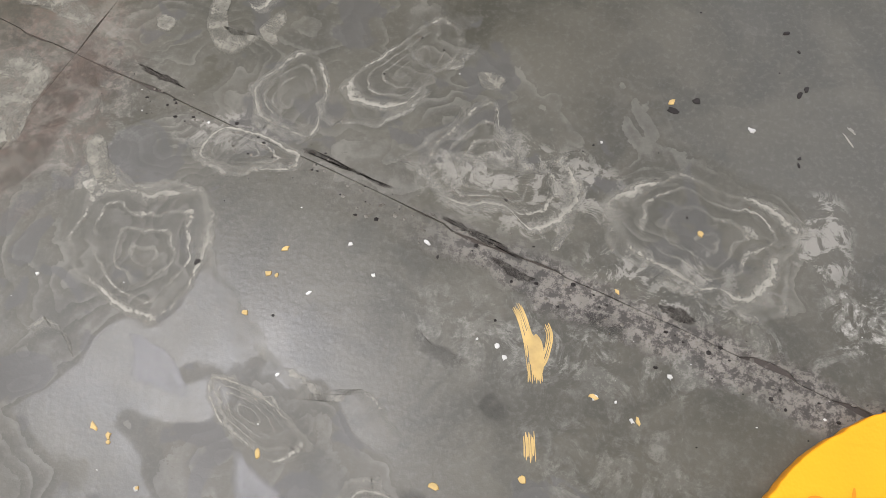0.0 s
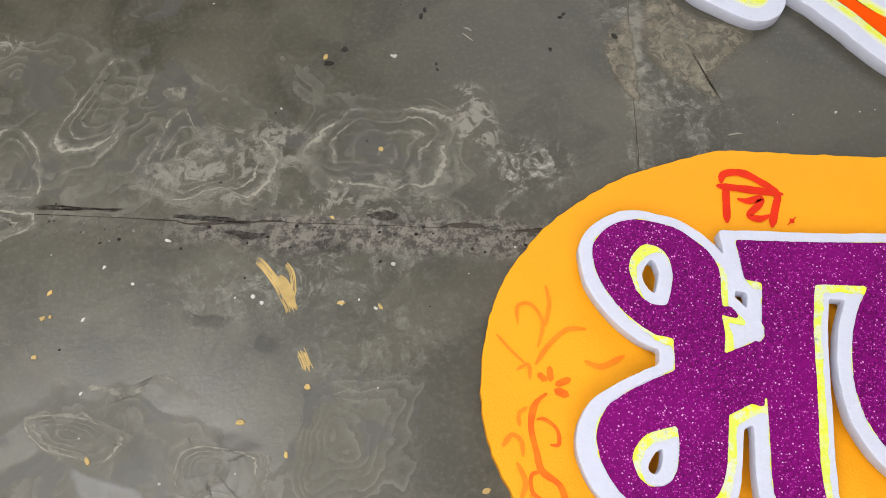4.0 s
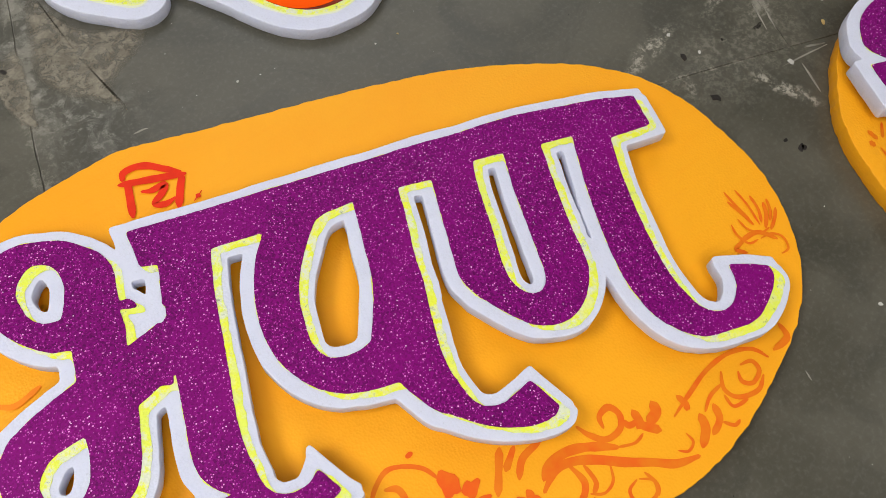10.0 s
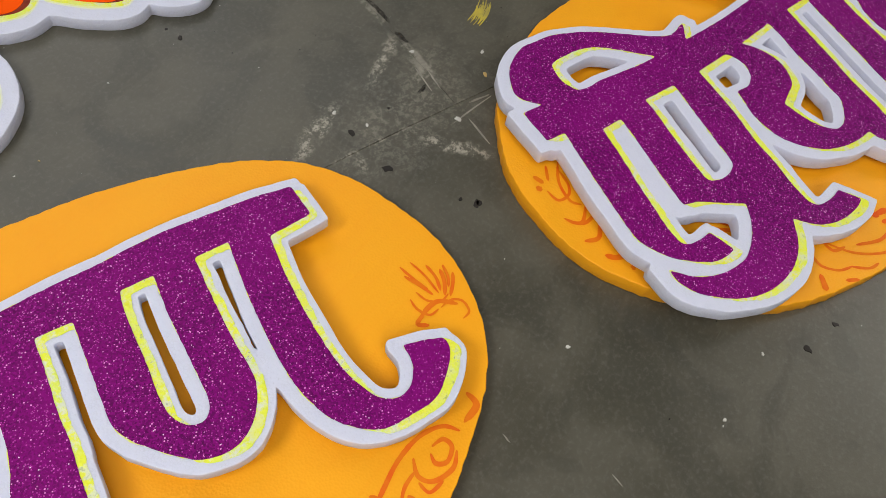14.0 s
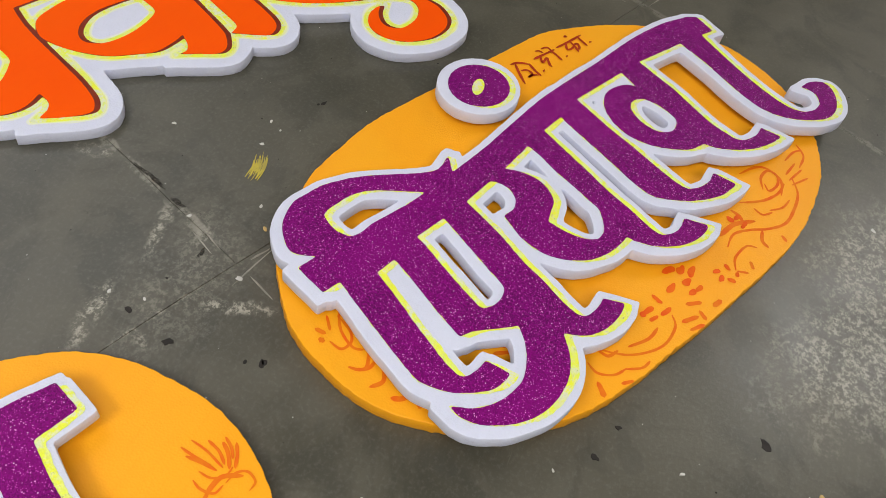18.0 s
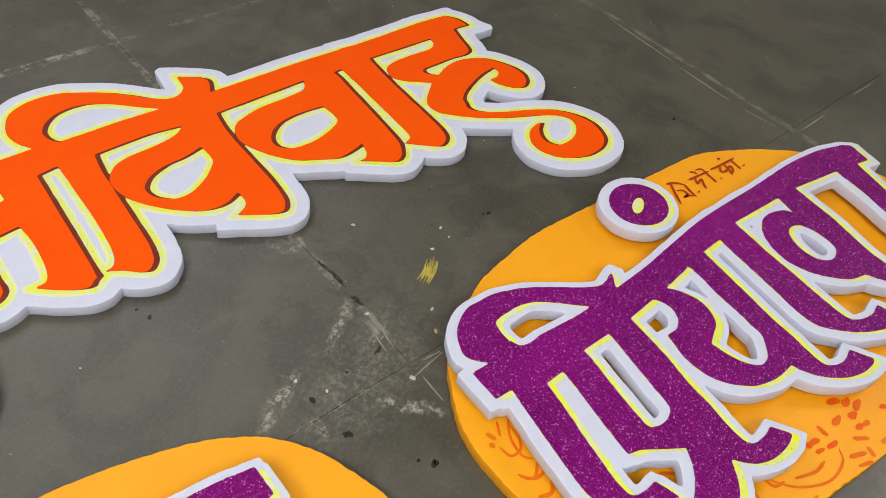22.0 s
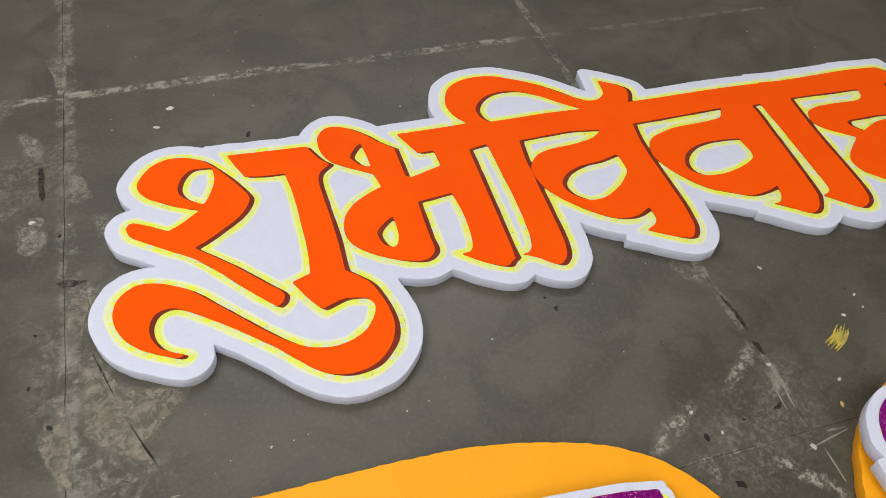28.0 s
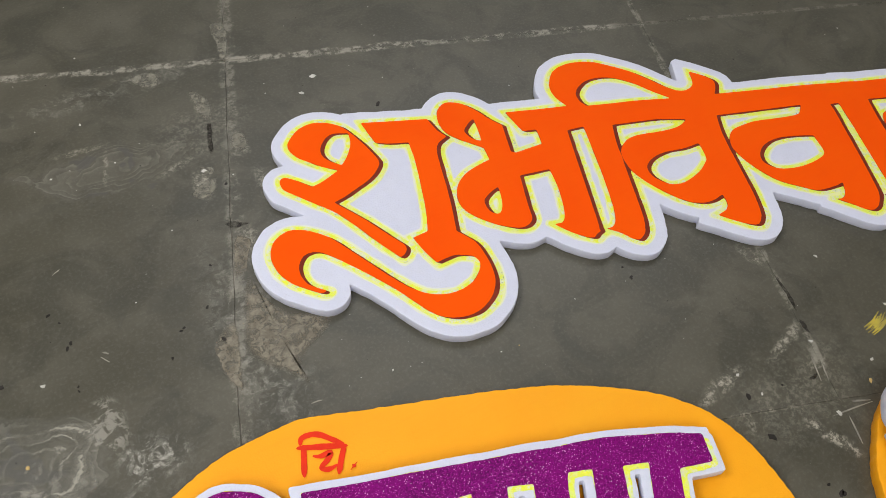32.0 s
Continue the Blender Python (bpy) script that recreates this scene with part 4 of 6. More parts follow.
GREETING_COUNTERS.append([(-171, 133, 1), (-134, 140, 1), (-133, 77), (-132, 3), (-134, -65), (-139, -107), (-150, -125), (-164, -127, 1), (-177, -131, 1), (-175, -117), (-174, -68), (-173, 2), (-172, 75)])
GREETING_COUNTERS.append([(-123, 242), (-102, 269), (-69, 282), (-29, 278), (11, 256), (46, 226), (80, 200, 1), (1, 202), (-57, 200), (-111, 199, 1), (-122, 216)])
GREETING_COUNTERS.append([(-36, 14), (-19, 34), (12, 48), (53, 53), (92, 64, 1), (93, 24), (81, 4), (56, -19), (24, -36), (-3, -37), (-23, -24), (-35, -7)])
GREETING_COUNTERS.append([(211, 24), (233, 46), (267, 58), (305, 59), (344, 56, 1), (345, 7), (317, -13), (278, -25), (241, -26), (219, -18), (206, 0)])


def field_of(strokes, counters, x0, y0, x1, y1):
    f = Field(x0, y0, x1, y1)
    for s in strokes:
        f.add(smooth(s))
    for c in counters:
        f.cut(smooth(c))
    return f


def side_material(me, top):
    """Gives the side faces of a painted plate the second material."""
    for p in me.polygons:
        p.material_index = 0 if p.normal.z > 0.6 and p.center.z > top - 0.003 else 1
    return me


def name_sign(origin, turn, outline, strokes, counters, board_h, low_h, top_h, label, box_mm, west, east, bulge):
    sign = thing("name_sign", pose(origin[0], origin[1], 0, 0, 0, turn), label, "sign", "painted name signs")
    rim = [(x, y) for x, y, _ in smooth(outline)]
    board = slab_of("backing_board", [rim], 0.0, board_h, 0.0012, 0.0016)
    side_material(board, board_h)
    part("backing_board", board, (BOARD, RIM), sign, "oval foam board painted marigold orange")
    f = field_of(strokes, counters, *box_mm)
    shade = f.swept(0.0078, -0.0085)
    cut = f.uneven(0.0009, 0.03) + f.uneven(0.0004, 0.008)
    X, Y = np.meshgrid(f.xs, f.ys)
    for bx, by, r, more in bulge:
        cut = cut - more * np.exp(-((X - bx) ** 2 + (Y - by) ** 2) / r ** 2)
    plate = part("lettering", slab_of("lettering", f.loops(np.minimum(f.swept(-west, -0.001) - 0.0120, shade - east) + cut, 0.0), low_h, top_h, 0.0008, 0.0005), FOAM, sign, "thick white foam lettering with cut edges")
    # packing blocks that hold the lettering off the board
    deep, spots = np.argwhere(f.d < -0.016), []
    for k in range(9):
        far = [min([9.0] + [math.hypot(q[0] - r[0], q[1] - r[1]) for r in spots]) for q in deep[::40]]
        spots.append(deep[::40][int(np.argmax(far))])
    for j, i in spots:
        x, y = float(f.xs[i]), float(f.ys[j])
        if (x / 0.47) ** 2 + (y / 0.27) ** 2 > 0.95:
            continue
        b = bmesh.new()
        box(b, (x - 0.012, y - 0.012, board_h), (x + 0.012, y + 0.012, low_h))
        bmesh.ops.recalc_face_normals(b, faces=b.faces)
        part("packing_block", b, FOAM, sign)
    dab = f.uneven(0.0012, 0.016) + f.uneven(0.0012, 0.005)
    part("yellow_edging", slab_of("yellow_edging", f.loops(shade + dab, 0.0), top_h, top_h + 0.0006), NEON, plate, "neon yellow painted edging")
    part("glitter_face", slab_of("glitter_face", f.loops(f.d + f.uneven(0.0006, 0.004), 0.0), top_h, top_h + 0.0013), GLITTER, plate, "purple glitter paint")
    return sign


first = name_sign((1.620, -0.279), -19.1,
    [(-493, 3), (-488, 55), (-475, 100), (-446, 150), (-411, 190), (-367, 224), (-331, 246), (-294, 262), (-257, 275), (-225, 285), (-199, 288), (-128, 287), (-60, 287), (0, 288), (105, 288), (181, 284), (255, 272), (327, 253), (375, 234), (430, 197), (468, 147), (487, 106), (507, 40), (511, -15), (503, -64), (487, -110), (455, -158), (410, -197), (353, -238), (315, -260), (279, -275), (239, -286), (200, -294), (60, -314), (-150, -310), (-310, -260), (-403, -193), (-432, -159), (-453, -127), (-475, -90), (-490, -43)],
    FIRST_STROKES, FIRST_COUNTERS, 0.020, 0.036, 0.054,
    "purple glitter foam lettering on an orange oval board", (-0.55, -0.45, 0.56, 0.36), 0.0030, 0.0070, [(-0.43, -0.10, 0.075, 0.008)])
second = name_sign((2.661, -0.675), -20.3,
    [(-474, 6), (-473, 52), (-459, 103), (-437, 144), (-416, 178), (-375, 218), (-309, 257), (-268, 276), (-200, 292), (-153, 301), (-103, 306), (25, 304), (169, 302), (267, 300), (314, 293), (355, 277), (411, 251), (458, 222), (503, 187), (560, 120), (588, 60), (593, 27), (590, -25), (579, -74), (566, -105), (540, -150), (499, -199), (459, -231), (409, -259), (351, -278), (321, -286), (290, -293), (238, -299), (180, -300), (90, -297), (-2, -293), (-82, -285), (-145, -281), (-199, -274), (-248, -264), (-300, -245), (-360, -205), (-409, -159), (-433, -127), (-455, -91), (-470, -45)],
    SECOND_STROKES, SECOND_COUNTERS, 0.024, 0.036, 0.058,
    "purple glitter foam lettering overhanging an orange oval board", (-0.6, -0.45, 0.75, 0.40), 0.0070, 0.0100, [])


def dot_ring(sign, cx, cy, z0, z1):
    """The loose round dot with its eye."""
    disc = part("dot", slab_of("dot", [ellipse(cx, cy, 0.074, 0.070)], z0, z1, 0.001, 0.0008), FOAM, sign, "round white foam dot")
    part("yellow_edging", slab_of("yellow_edging", [ellipse(cx + 0.006, cy - 0.006, 0.056, 0.054)], z1, z1 + 0.0006), NEON, disc, "neon yellow painted edging")
    part("glitter_face", slab_of("glitter_face", [ellipse(cx, cy, 0.054, 0.052), ellipse(cx - 0.004, cy - 0.002, 0.022, 0.010, 32)], z1, z1 + 0.0013), GLITTER, disc, "purple glitter ring")


dot_ring(second, 0.053, 0.239, 0.036, 0.058)
b = bmesh.new()
box(b, (0.030, 0.225, 0.024), (0.070, 0.265, 0.036))
bmesh.ops.recalc_face_normals(b, faces=b.faces)
part("packing_block", b, FOAM, second)


def greeting():
    sign = thing("greeting_sign", pose(2.359, 0.216, 0, 0, 0, -19.6), "orange painted wedding greeting lettering on white cut-out foam", "sign")
    f = field_of(GREETING_STROKES, GREETING_COUNTERS, -0.95, -0.52, 0.98, 0.5)
    shade = f.swept(0.0075, -0.004)
    top = 0.020
    outer = f.loops(shade + f.uneven(0.0012, 0.03) + f.uneven(0.0005, 0.008), 0.0328)
    big = max(outer, key=lambda l: abs(area_of(l)))
    plate = part("foam_backing", slab_of("foam_backing", [big], 0.0, top, 0.0010, 0.0008), FOAM, sign, "thick white foam cut to a wavy outline")
    part("pale_glow", slab_of("pale_glow", f.loops(shade + f.uneven(0.0020, 0.02), 0.0125), top, top + 0.0002), HAZE, plate, "pale lemon sprayed edge")
    part("soft_glow", slab_of("soft_glow", f.loops(shade + f.uneven(0.0016, 0.02), 0.0103), top, top + 0.0004), GLOW, plate, "light lemon sprayed edge")
    part("yellow_glow", slab_of("yellow_glow", f.loops(shade + f.uneven(0.0012, 0.02), 0.0080), top, top + 0.0006), NEON, plate, "neon yellow painted outline")
    part("maroon_shadow", slab_of("maroon_shadow", f.loops(shade + f.uneven(0.0006, 0.02), 0.0), top, top + 0.0010), BROWN, plate, "maroon painted drop shadow")
    part("orange_face", slab_of("orange_face", f.loops(f.d, 0.0), top, top + 0.0015, 0, 0.0004), ORANGE, plate, "vermilion orange letter faces")
    return sign


greeting()


# ---- brush work on the boards ----
def brush(bm, width, points, z):
    """One tapering dab of paint along points in millimetres."""
    pts = [Vector((x / 1000, y / 1000)) for x, y in points]
    n, line = len(pts), []
    for i in range(n - 1):
        p0, p1, p2, p3 = pts[max(0, i - 1)], pts[i], pts[i + 1], pts[min(n - 1, i + 2)]
        for j in range(6):
            t = j / 6
            line.append(0.5 * ((2 * p1) + (p2 - p0) * t + (2 * p0 - 5 * p1 + 4 * p2 - p3) * t * t + (3 * p1 - p0 - 3 * p2 + p3) * t ** 3))
    line.append(pts[-1])
    m, rows = len(line), []
    for i, p in enumerate(line):
        d = line[min(i + 1, m - 1)] - line[max(i - 1, 0)]
        d = d.normalized() if d.length > 1e-9 else Vector((1, 0))
        s = i / (m - 1)
        w = width / 2000 * (0.35 + 0.65 * min(1, s * 5 + 0.1, (1 - s) * 5 + 0.1)) * (1 + 0.25 * noise.noise(Vector((p.x, p.y, width)) * 70))
        a, b = p + Vector((-d.y, d.x)) * w, p - Vector((-d.y, d.x)) * w
        rows.append((bm.verts.new((a.x, a.y, z)), bm.verts.new((b.x, b.y, z))))
    for (a, b), (c, e) in zip(rows, rows[1:]):
        bm.faces.new((a, b, e, c))
    for (a, b), (c, d) in ((rows[0], rows[1]), (rows[-1], rows[-2])):
        mid, out = (a.co + b.co) / 2, ((a.co + b.co) - (c.co + d.co)) / 2
        tip = bm.verts.new(mid + out.normalized() * (a.co - b.co).length * 0.45)
        bm.faces.new((a, tip, b))


def petal(bm, x, y, rx, ry, turn, z):
    n = 18
    loop = ellipse(x / 1000, y / 1000, rx / 1000, ry / 1000, turn, n)
    vs = []
    for px, py in loop:
        q = Vector((px - x / 1000, py - y / 1000)) * (0.84 + 0.55 * noise.noise(Vector((px, py, 0)) * 80))
        vs.append(bm.verts.new((x / 1000 + q.x, y / 1000 + q.y, z)))
    bm.faces.new(vs)


def painted(name, bm, material, parent, label=""):
    bmesh.ops.recalc_face_normals(bm, faces=bm.faces)
    for f in bm.faces:
        if f.normal.z < 0:
            f.normal_flip()
    return part(name, bm, material, parent, label)


def dab(board, name, material, width, points, z):
    bm = bmesh.new()
    brush(bm, width, points, z)
    return painted(name, bm, material, board)


def bloom(board, x, y, rx, ry, turn, z):
    bm = bmesh.new()
    petal(bm, x, y, rx, ry, turn, z)
    return painted("petal", bm, BLOOM, board)


first_board, second_board = [next(c for c in sign.children if c.name.startswith("backing_board")) for sign in (first, second)]

dab(first_board, "scroll", MOTIF, 5, [(-60, -197), (-52, -182), (-36, -168), (-18, -169), (1, -178), (12, -193)], 0.02040)
dab(first_board, "scroll", MOTIF, 7, [(-42, -185), (-30, -188), (-26, -201), (-34, -213), (-47, -216), (-59, -207)], 0.02042)
dab(first_board, "scroll", MOTIF, 8, [(80, -184), (62, -227)], 0.02044)
dab(first_board, "scroll", MOTIF, 7, [(95, -187), (78, -207)], 0.02046)
dab(first_board, "scroll", MOTIF, 8, [(122, -191), (99, -201), (88, -219)], 0.02048)
dab(first_board, "scroll", MOTIF, 10, [(111, -228), (122, -216), (144, -210), (168, -213), (196, -223)], 0.02050)
dab(first_board, "scroll", MOTIF, 10, [(107, -239), (126, -223), (146, -221), (169, -227), (196, -239), (224, -249), (246, -258), (272, -259)], 0.02052)
dab(first_board, "scroll", MOTIF, 3, [(196, -223), (215, -225), (227, -219)], 0.02054)
dab(first_board, "scroll", MOTIF, 7, [(141, -224), (149, -244), (139, -259), (123, -261), (115, -250)], 0.02056)
dab(first_board, "scroll", MOTIF, 5, [(155, -228), (160, -247), (153, -257)], 0.02058)
dab(first_board, "scroll", MOTIF, 3, [(181, -235), (177, -252), (164, -260), (150, -256)], 0.02060)
dab(first_board, "scroll", MOTIF, 3, [(152, -260), (158, -276), (152, -283), (138, -279)], 0.02062)
dab(first_board, "scroll", MOTIF, 4, [(203, -259), (216, -265), (215, -277), (202, -283), (190, -278), (189, -266), (200, -259)], 0.02064)
dab(first_board, "scroll", MOTIF, 4, [(211, -255), (218, -269), (215, -280)], 0.02066)
dab(first_board, "scroll", MOTIF, 7, [(190, -200), (191, -188), (204, -182), (212, -193), (206, -207), (188, -212), (173, -202), (164, -190)], 0.02068)
dab(first_board, "scroll", MOTIF, 9, [(227, -194), (229, -207), (224, -212)], 0.02070)
dab(first_board, "scroll", MOTIF, 11, [(250, -192), (250, -203), (237, -211)], 0.02072)
dab(first_board, "scroll", MOTIF, 9, [(228, -210), (246, -222)], 0.02074)
dab(first_board, "scroll", MOTIF, 10, [(293, -221), (292, -236), (280, -252)], 0.02076)
dab(first_board, "scroll", MOTIF, 8, [(312, -216), (311, -232), (297, -244)], 0.02078)
dab(first_board, "scroll", MOTIF, 7, [(279, -195), (284, -206), (282, -212)], 0.02080)
dab(first_board, "scroll", MOTIF, 4, [(300, -220), (313, -207), (331, -199)], 0.02082)
dab(first_board, "scroll", MOTIF, 5, [(337, -187), (331, -205), (342, -218), (366, -218), (380, -205)], 0.02084)
dab(first_board, "scroll", MOTIF, 4, [(328, -211), (332, -225), (350, -223)], 0.02086)
dab(first_board, "scroll", MOTIF, 4, [(313, -236), (323, -243), (331, -240)], 0.02088)
dab(first_board, "scroll", MOTIF, 3, [(270, -234), (273, -244), (264, -251), (254, -247)], 0.02090)
dab(first_board, "scroll", MOTIF, 5, [(361, -187), (375, -187), (378, -199), (365, -209), (354, -204), (355, -193)], 0.02092)
dab(first_board, "scroll", MOTIF, 5, [(266, -214), (295, -196), (323, -180), (355, -171), (382, -175), (395, -189)], 0.02094)
dab(first_board, "scroll", MOTIF, 6, [(436, -55), (461, -50), (480, -65)], 0.02096)
dab(first_board, "scroll", MOTIF, 4, [(447, -3), (456, -23), (462, -40)], 0.02098)
dab(first_board, "scroll", MOTIF, 4, [(477, -4), (478, -23), (473, -40)], 0.02100)
dab(first_board, "scroll", MOTIF, 5, [(488, -17), (484, -32), (474, -48)], 0.02102)
dab(first_board, "scroll", MOTIF, 4, [(499, -28), (491, -40), (479, -52)], 0.02104)
dab(first_board, "scroll", MOTIF, 5, [(440, -55), (426, -62), (436, -70)], 0.02106)
dab(first_board, "scroll", MOTIF, 6, [(231, -204), (217, -207), (213, -200)], 0.02108)
dab(first_board, "scroll", MOTIF, 7, [(426, -159), (427, -176), (405, -184)], 0.02110)
dab(first_board, "scroll", MOTIF, 12, [(-61, -234), (-47, -227), (-36, -230)], 0.02112)
dab(first_board, "scroll", MOTIF, 9, [(-22, -250), (-3, -239), (2, -231)], 0.02114)
dab(first_board, "scroll", MOTIF, 7, [(-423, -17), (-435, -29), (-439, -52), (-433, -78), (-427, -97), (-409, -110), (-400, -132), (-386, -155)], 0.02116)
dab(first_board, "scroll", MOTIF, 4, [(-427, -97), (-438, -102), (-436, -119), (-424, -126)], 0.02118)
dab(first_board, "scroll", MOTIF, 4, [(-419, -70), (-410, -69), (-412, -54), (-425, -44), (-433, -45)], 0.02120)
dab(first_board, "scroll", MOTIF, 5, [(-293, -172), (-299, -156), (-289, -148), (-272, -149), (-263, -163), (-271, -175), (-283, -166)], 0.02122)
dab(first_board, "scroll", MOTIF, 9, [(-371, -145), (-349, -143), (-323, -153), (-322, -164)], 0.02124)
dab(first_board, "scroll", MOTIF, 7, [(-432, 4), (-424, -3)], 0.02126)
dab(first_board, "scroll", MOTIF, 7, [(-420, 12), (-419, -3)], 0.02128)
dab(first_board, "scroll", MOTIF, 7, [(-398, 0), (-413, -7)], 0.02130)
dab(first_board, "scroll", MOTIF, 8, [(-400, -18), (-414, -13)], 0.02132)
dab(first_board, "scroll", MOTIF, 3, [(449, 10), (453, -7), (461, -31)], 0.02134)
dab(first_board, "scroll", MOTIF, 3, [(463, 9), (468, -14), (469, -42)], 0.02136)
dab(first_board, "scroll", MOTIF, 4, [(494, -14), (491, -29), (484, -41)], 0.02138)
dab(first_board, "scroll", MOTIF, 3, [(447, -28), (452, -43), (465, -52), (478, -49)], 0.02140)
dab(first_board, "scroll", MOTIF, 3, [(436, -32), (436, -46), (444, -60), (457, -59)], 0.02142)
dab(first_board, "scroll", MOTIF, 3, [(461, -59), (476, -57), (487, -65), (486, -80), (475, -84)], 0.02144)
bloom(first_board, 18, -201, 12, 17, 10, 0.02146)
bloom(first_board, -6, -229, 18, 10, -20, 0.02148)
bloom(first_board, 16, -244, 12, 23, 8, 0.02150)
bloom(first_board, 39, -212, 9, 14, -30, 0.02152)
bloom(first_board, 43, -227, 15, 6, 10, 0.02154)
bloom(first_board, 82, -239, 10, 5, -30, 0.02156)
bloom(first_board, 92, -237, 5, 10, 10, 0.02158)
bloom(first_board, 98, -245, 7, 7, 0, 0.02160)
bloom(first_board, 72, -259, 11, 4, 20, 0.02162)
bloom(first_board, 88, -257, 12, 5, -20, 0.02164)
bloom(first_board, 79, -272, 4, 11, 10, 0.02166)
bloom(first_board, 26, -260, 8, 9, 0, 0.02168)
bloom(first_board, -9, -160, 6, 4, 0, 0.02170)
bloom(first_board, 39, -247, 12, 4, 0, 0.02172)
dab(first_board, "pale_scroll", WASH, 4, [(-455, 58), (-456, 78), (-441, 81), (-428, 61), (-433, 33)], 0.02174)
dab(first_board, "pale_scroll", WASH, 5, [(-435, 14), (-421, 36), (-402, 54), (-381, 56)], 0.02176)
dab(first_board, "pale_scroll", WASH, 3, [(-478, 45), (-462, 28), (-446, 14)], 0.02178)
dab(first_board, "pale_scroll", WASH, 4, [(-425, 104), (-421, 83), (-425, 57)], 0.02180)
dab(first_board, "pale_scroll", WASH, 5, [(-468, -74), (-459, -62), (-449, -68), (-447, -83)], 0.02182)
dab(first_board, "pale_scroll", WASH, 4, [(-455, 7), (-443, 13), (-441, -3)], 0.02184)
dab(first_board, "pale_scroll", WASH, 6, [(-340, 28), (-365, 15), (-382, 20)], 0.02186)
dab(first_board, "pale_scroll", WASH, 5, [(-453, -90), (-444, -109), (-448, -125)], 0.02188)
dab(first_board, "pale_scroll", WASH, 4, [(-444, -33), (-452, -40), (-451, -52)], 0.02190)
dab(first_board, "pale_scroll", WASH, 5, [(-439, -121), (-424, -137), (-420, -149)], 0.02192)
dab(first_board, "brush_letter", RED, 9, [(-220, 243), (-217, 253), (-203, 257), (-188, 254), (-171, 244), (-155, 235)], 0.02194)
dab(first_board, "brush_letter", RED, 9, [(-215, 239), (-217, 192)], 0.02196)
dab(first_board, "brush_letter", RED, 9, [(-225, 238), (-189, 235), (-150, 231)], 0.02198)
dab(first_board, "brush_letter", RED, 8, [(-202, 222), (-191, 220), (-176, 224), (-180, 214), (-191, 202), (-180, 198), (-167, 203)], 0.02200)
dab(first_board, "brush_letter", RED, 9, [(-154, 231), (-160, 212), (-166, 189)], 0.02202)
dab(first_board, "brush_letter", RED, 15, [(-143, 198), (-142, 197)], 0.02204)
dab(second_board, "scroll", MOTIF, 5, [(139, -233), (170, -225), (201, -238), (227, -256), (262, -269), (300, -264), (342, -249), (367, -223)], 0.02440)
dab(second_board, "scroll", MOTIF, 5, [(238, -194), (275, -217), (313, -226), (343, -221)], 0.02442)
dab(second_board, "scroll", MOTIF, 8, [(149, -213), (188, -214), (224, -233)], 0.02444)
dab(second_board, "scroll", MOTIF, 6, [(211, -194), (212, -210), (203, -223)], 0.02446)
dab(second_board, "scroll", MOTIF, 4, [(109, -267), (130, -253), (165, -252), (177, -265)], 0.02448)
dab(second_board, "scroll", MOTIF, 4, [(109, -269), (121, -283)], 0.02450)
dab(second_board, "scroll", MOTIF, 6, [(216, -252), (197, -263), (193, -277)], 0.02452)
dab(second_board, "scroll", MOTIF, 6, [(234, -279), (229, -290)], 0.02454)
dab(second_board, "scroll", MOTIF, 6, [(143, -273), (134, -284)], 0.02456)
dab(second_board, "scroll", MOTIF, 4, [(-41, -249), (-54, -264), (-88, -271), (-119, -263), (-149, -244), (-172, -213)], 0.02458)
dab(second_board, "scroll", MOTIF, 5, [(-76, -248), (-102, -250), (-135, -239)], 0.02460)
dab(second_board, "scroll", MOTIF, 4, [(-200, -217), (-202, -236), (-186, -253), (-165, -258)], 0.02462)
dab(second_board, "scroll", MOTIF, 4, [(-167, -258), (-147, -272), (-130, -273)], 0.02464)
dab(second_board, "scroll", MOTIF, 5, [(-173, -213), (-170, -229), (-152, -233)], 0.02466)
dab(second_board, "scroll", MOTIF, 8, [(-213, -245), (-219, -257), (-223, -264)], 0.02468)
dab(second_board, "scroll", MOTIF, 5, [(-189, -268), (-173, -276)], 0.02470)
dab(second_board, "scroll", MOTIF, 7, [(-8, -252), (13, -265)], 0.02472)
dab(second_board, "scroll", MOTIF, 8, [(23, -281), (41, -283)], 0.02474)
dab(second_board, "scroll", MOTIF, 7, [(-39, -266), (-12, -276)], 0.02476)
dab(second_board, "scroll", MOTIF, 6, [(-41, -282), (-17, -290)], 0.02478)
dab(second_board, "scroll", MOTIF, 7, [(-2, -272), (-7, -287)], 0.02480)
dab(second_board, "scroll", MOTIF, 5, [(299, -204), (321, -187), (346, -186), (349, -203), (330, -215), (305, -213), (313, -199)], 0.02482)
dab(second_board, "scroll", MOTIF, 5, [(297, -158), (334, -167), (349, -183), (345, -213), (314, -232)], 0.02484)
dab(second_board, "scroll", MOTIF, 4, [(358, -223), (400, -224)], 0.02486)
dab(second_board, "scroll", MOTIF, 4, [(352, -232), (391, -242)], 0.02488)
dab(second_board, "scroll", MOTIF, 4, [(365, -212), (404, -208)], 0.02490)
dab(second_board, "scroll", MOTIF, 4, [(395, -193), (429, -192), (445, -200)], 0.02492)
dab(second_board, "scroll", MOTIF, 4, [(266, -237), (290, -248), (316, -247)], 0.02494)
dab(second_board, "scroll", MOTIF, 4, [(450, -185), (435, -209), (401, -219)], 0.02496)
dab(second_board, "scroll", MOTIF, 4, [(247, -217), (247, -234), (265, -242)], 0.02498)
bloom(second_board, 21, -198, 14, 7, -20, 0.02500)
bloom(second_board, 39, -210, 10, 8, 17, 0.02502)
bloom(second_board, 49, -222, 13, 7, 14, 0.02504)
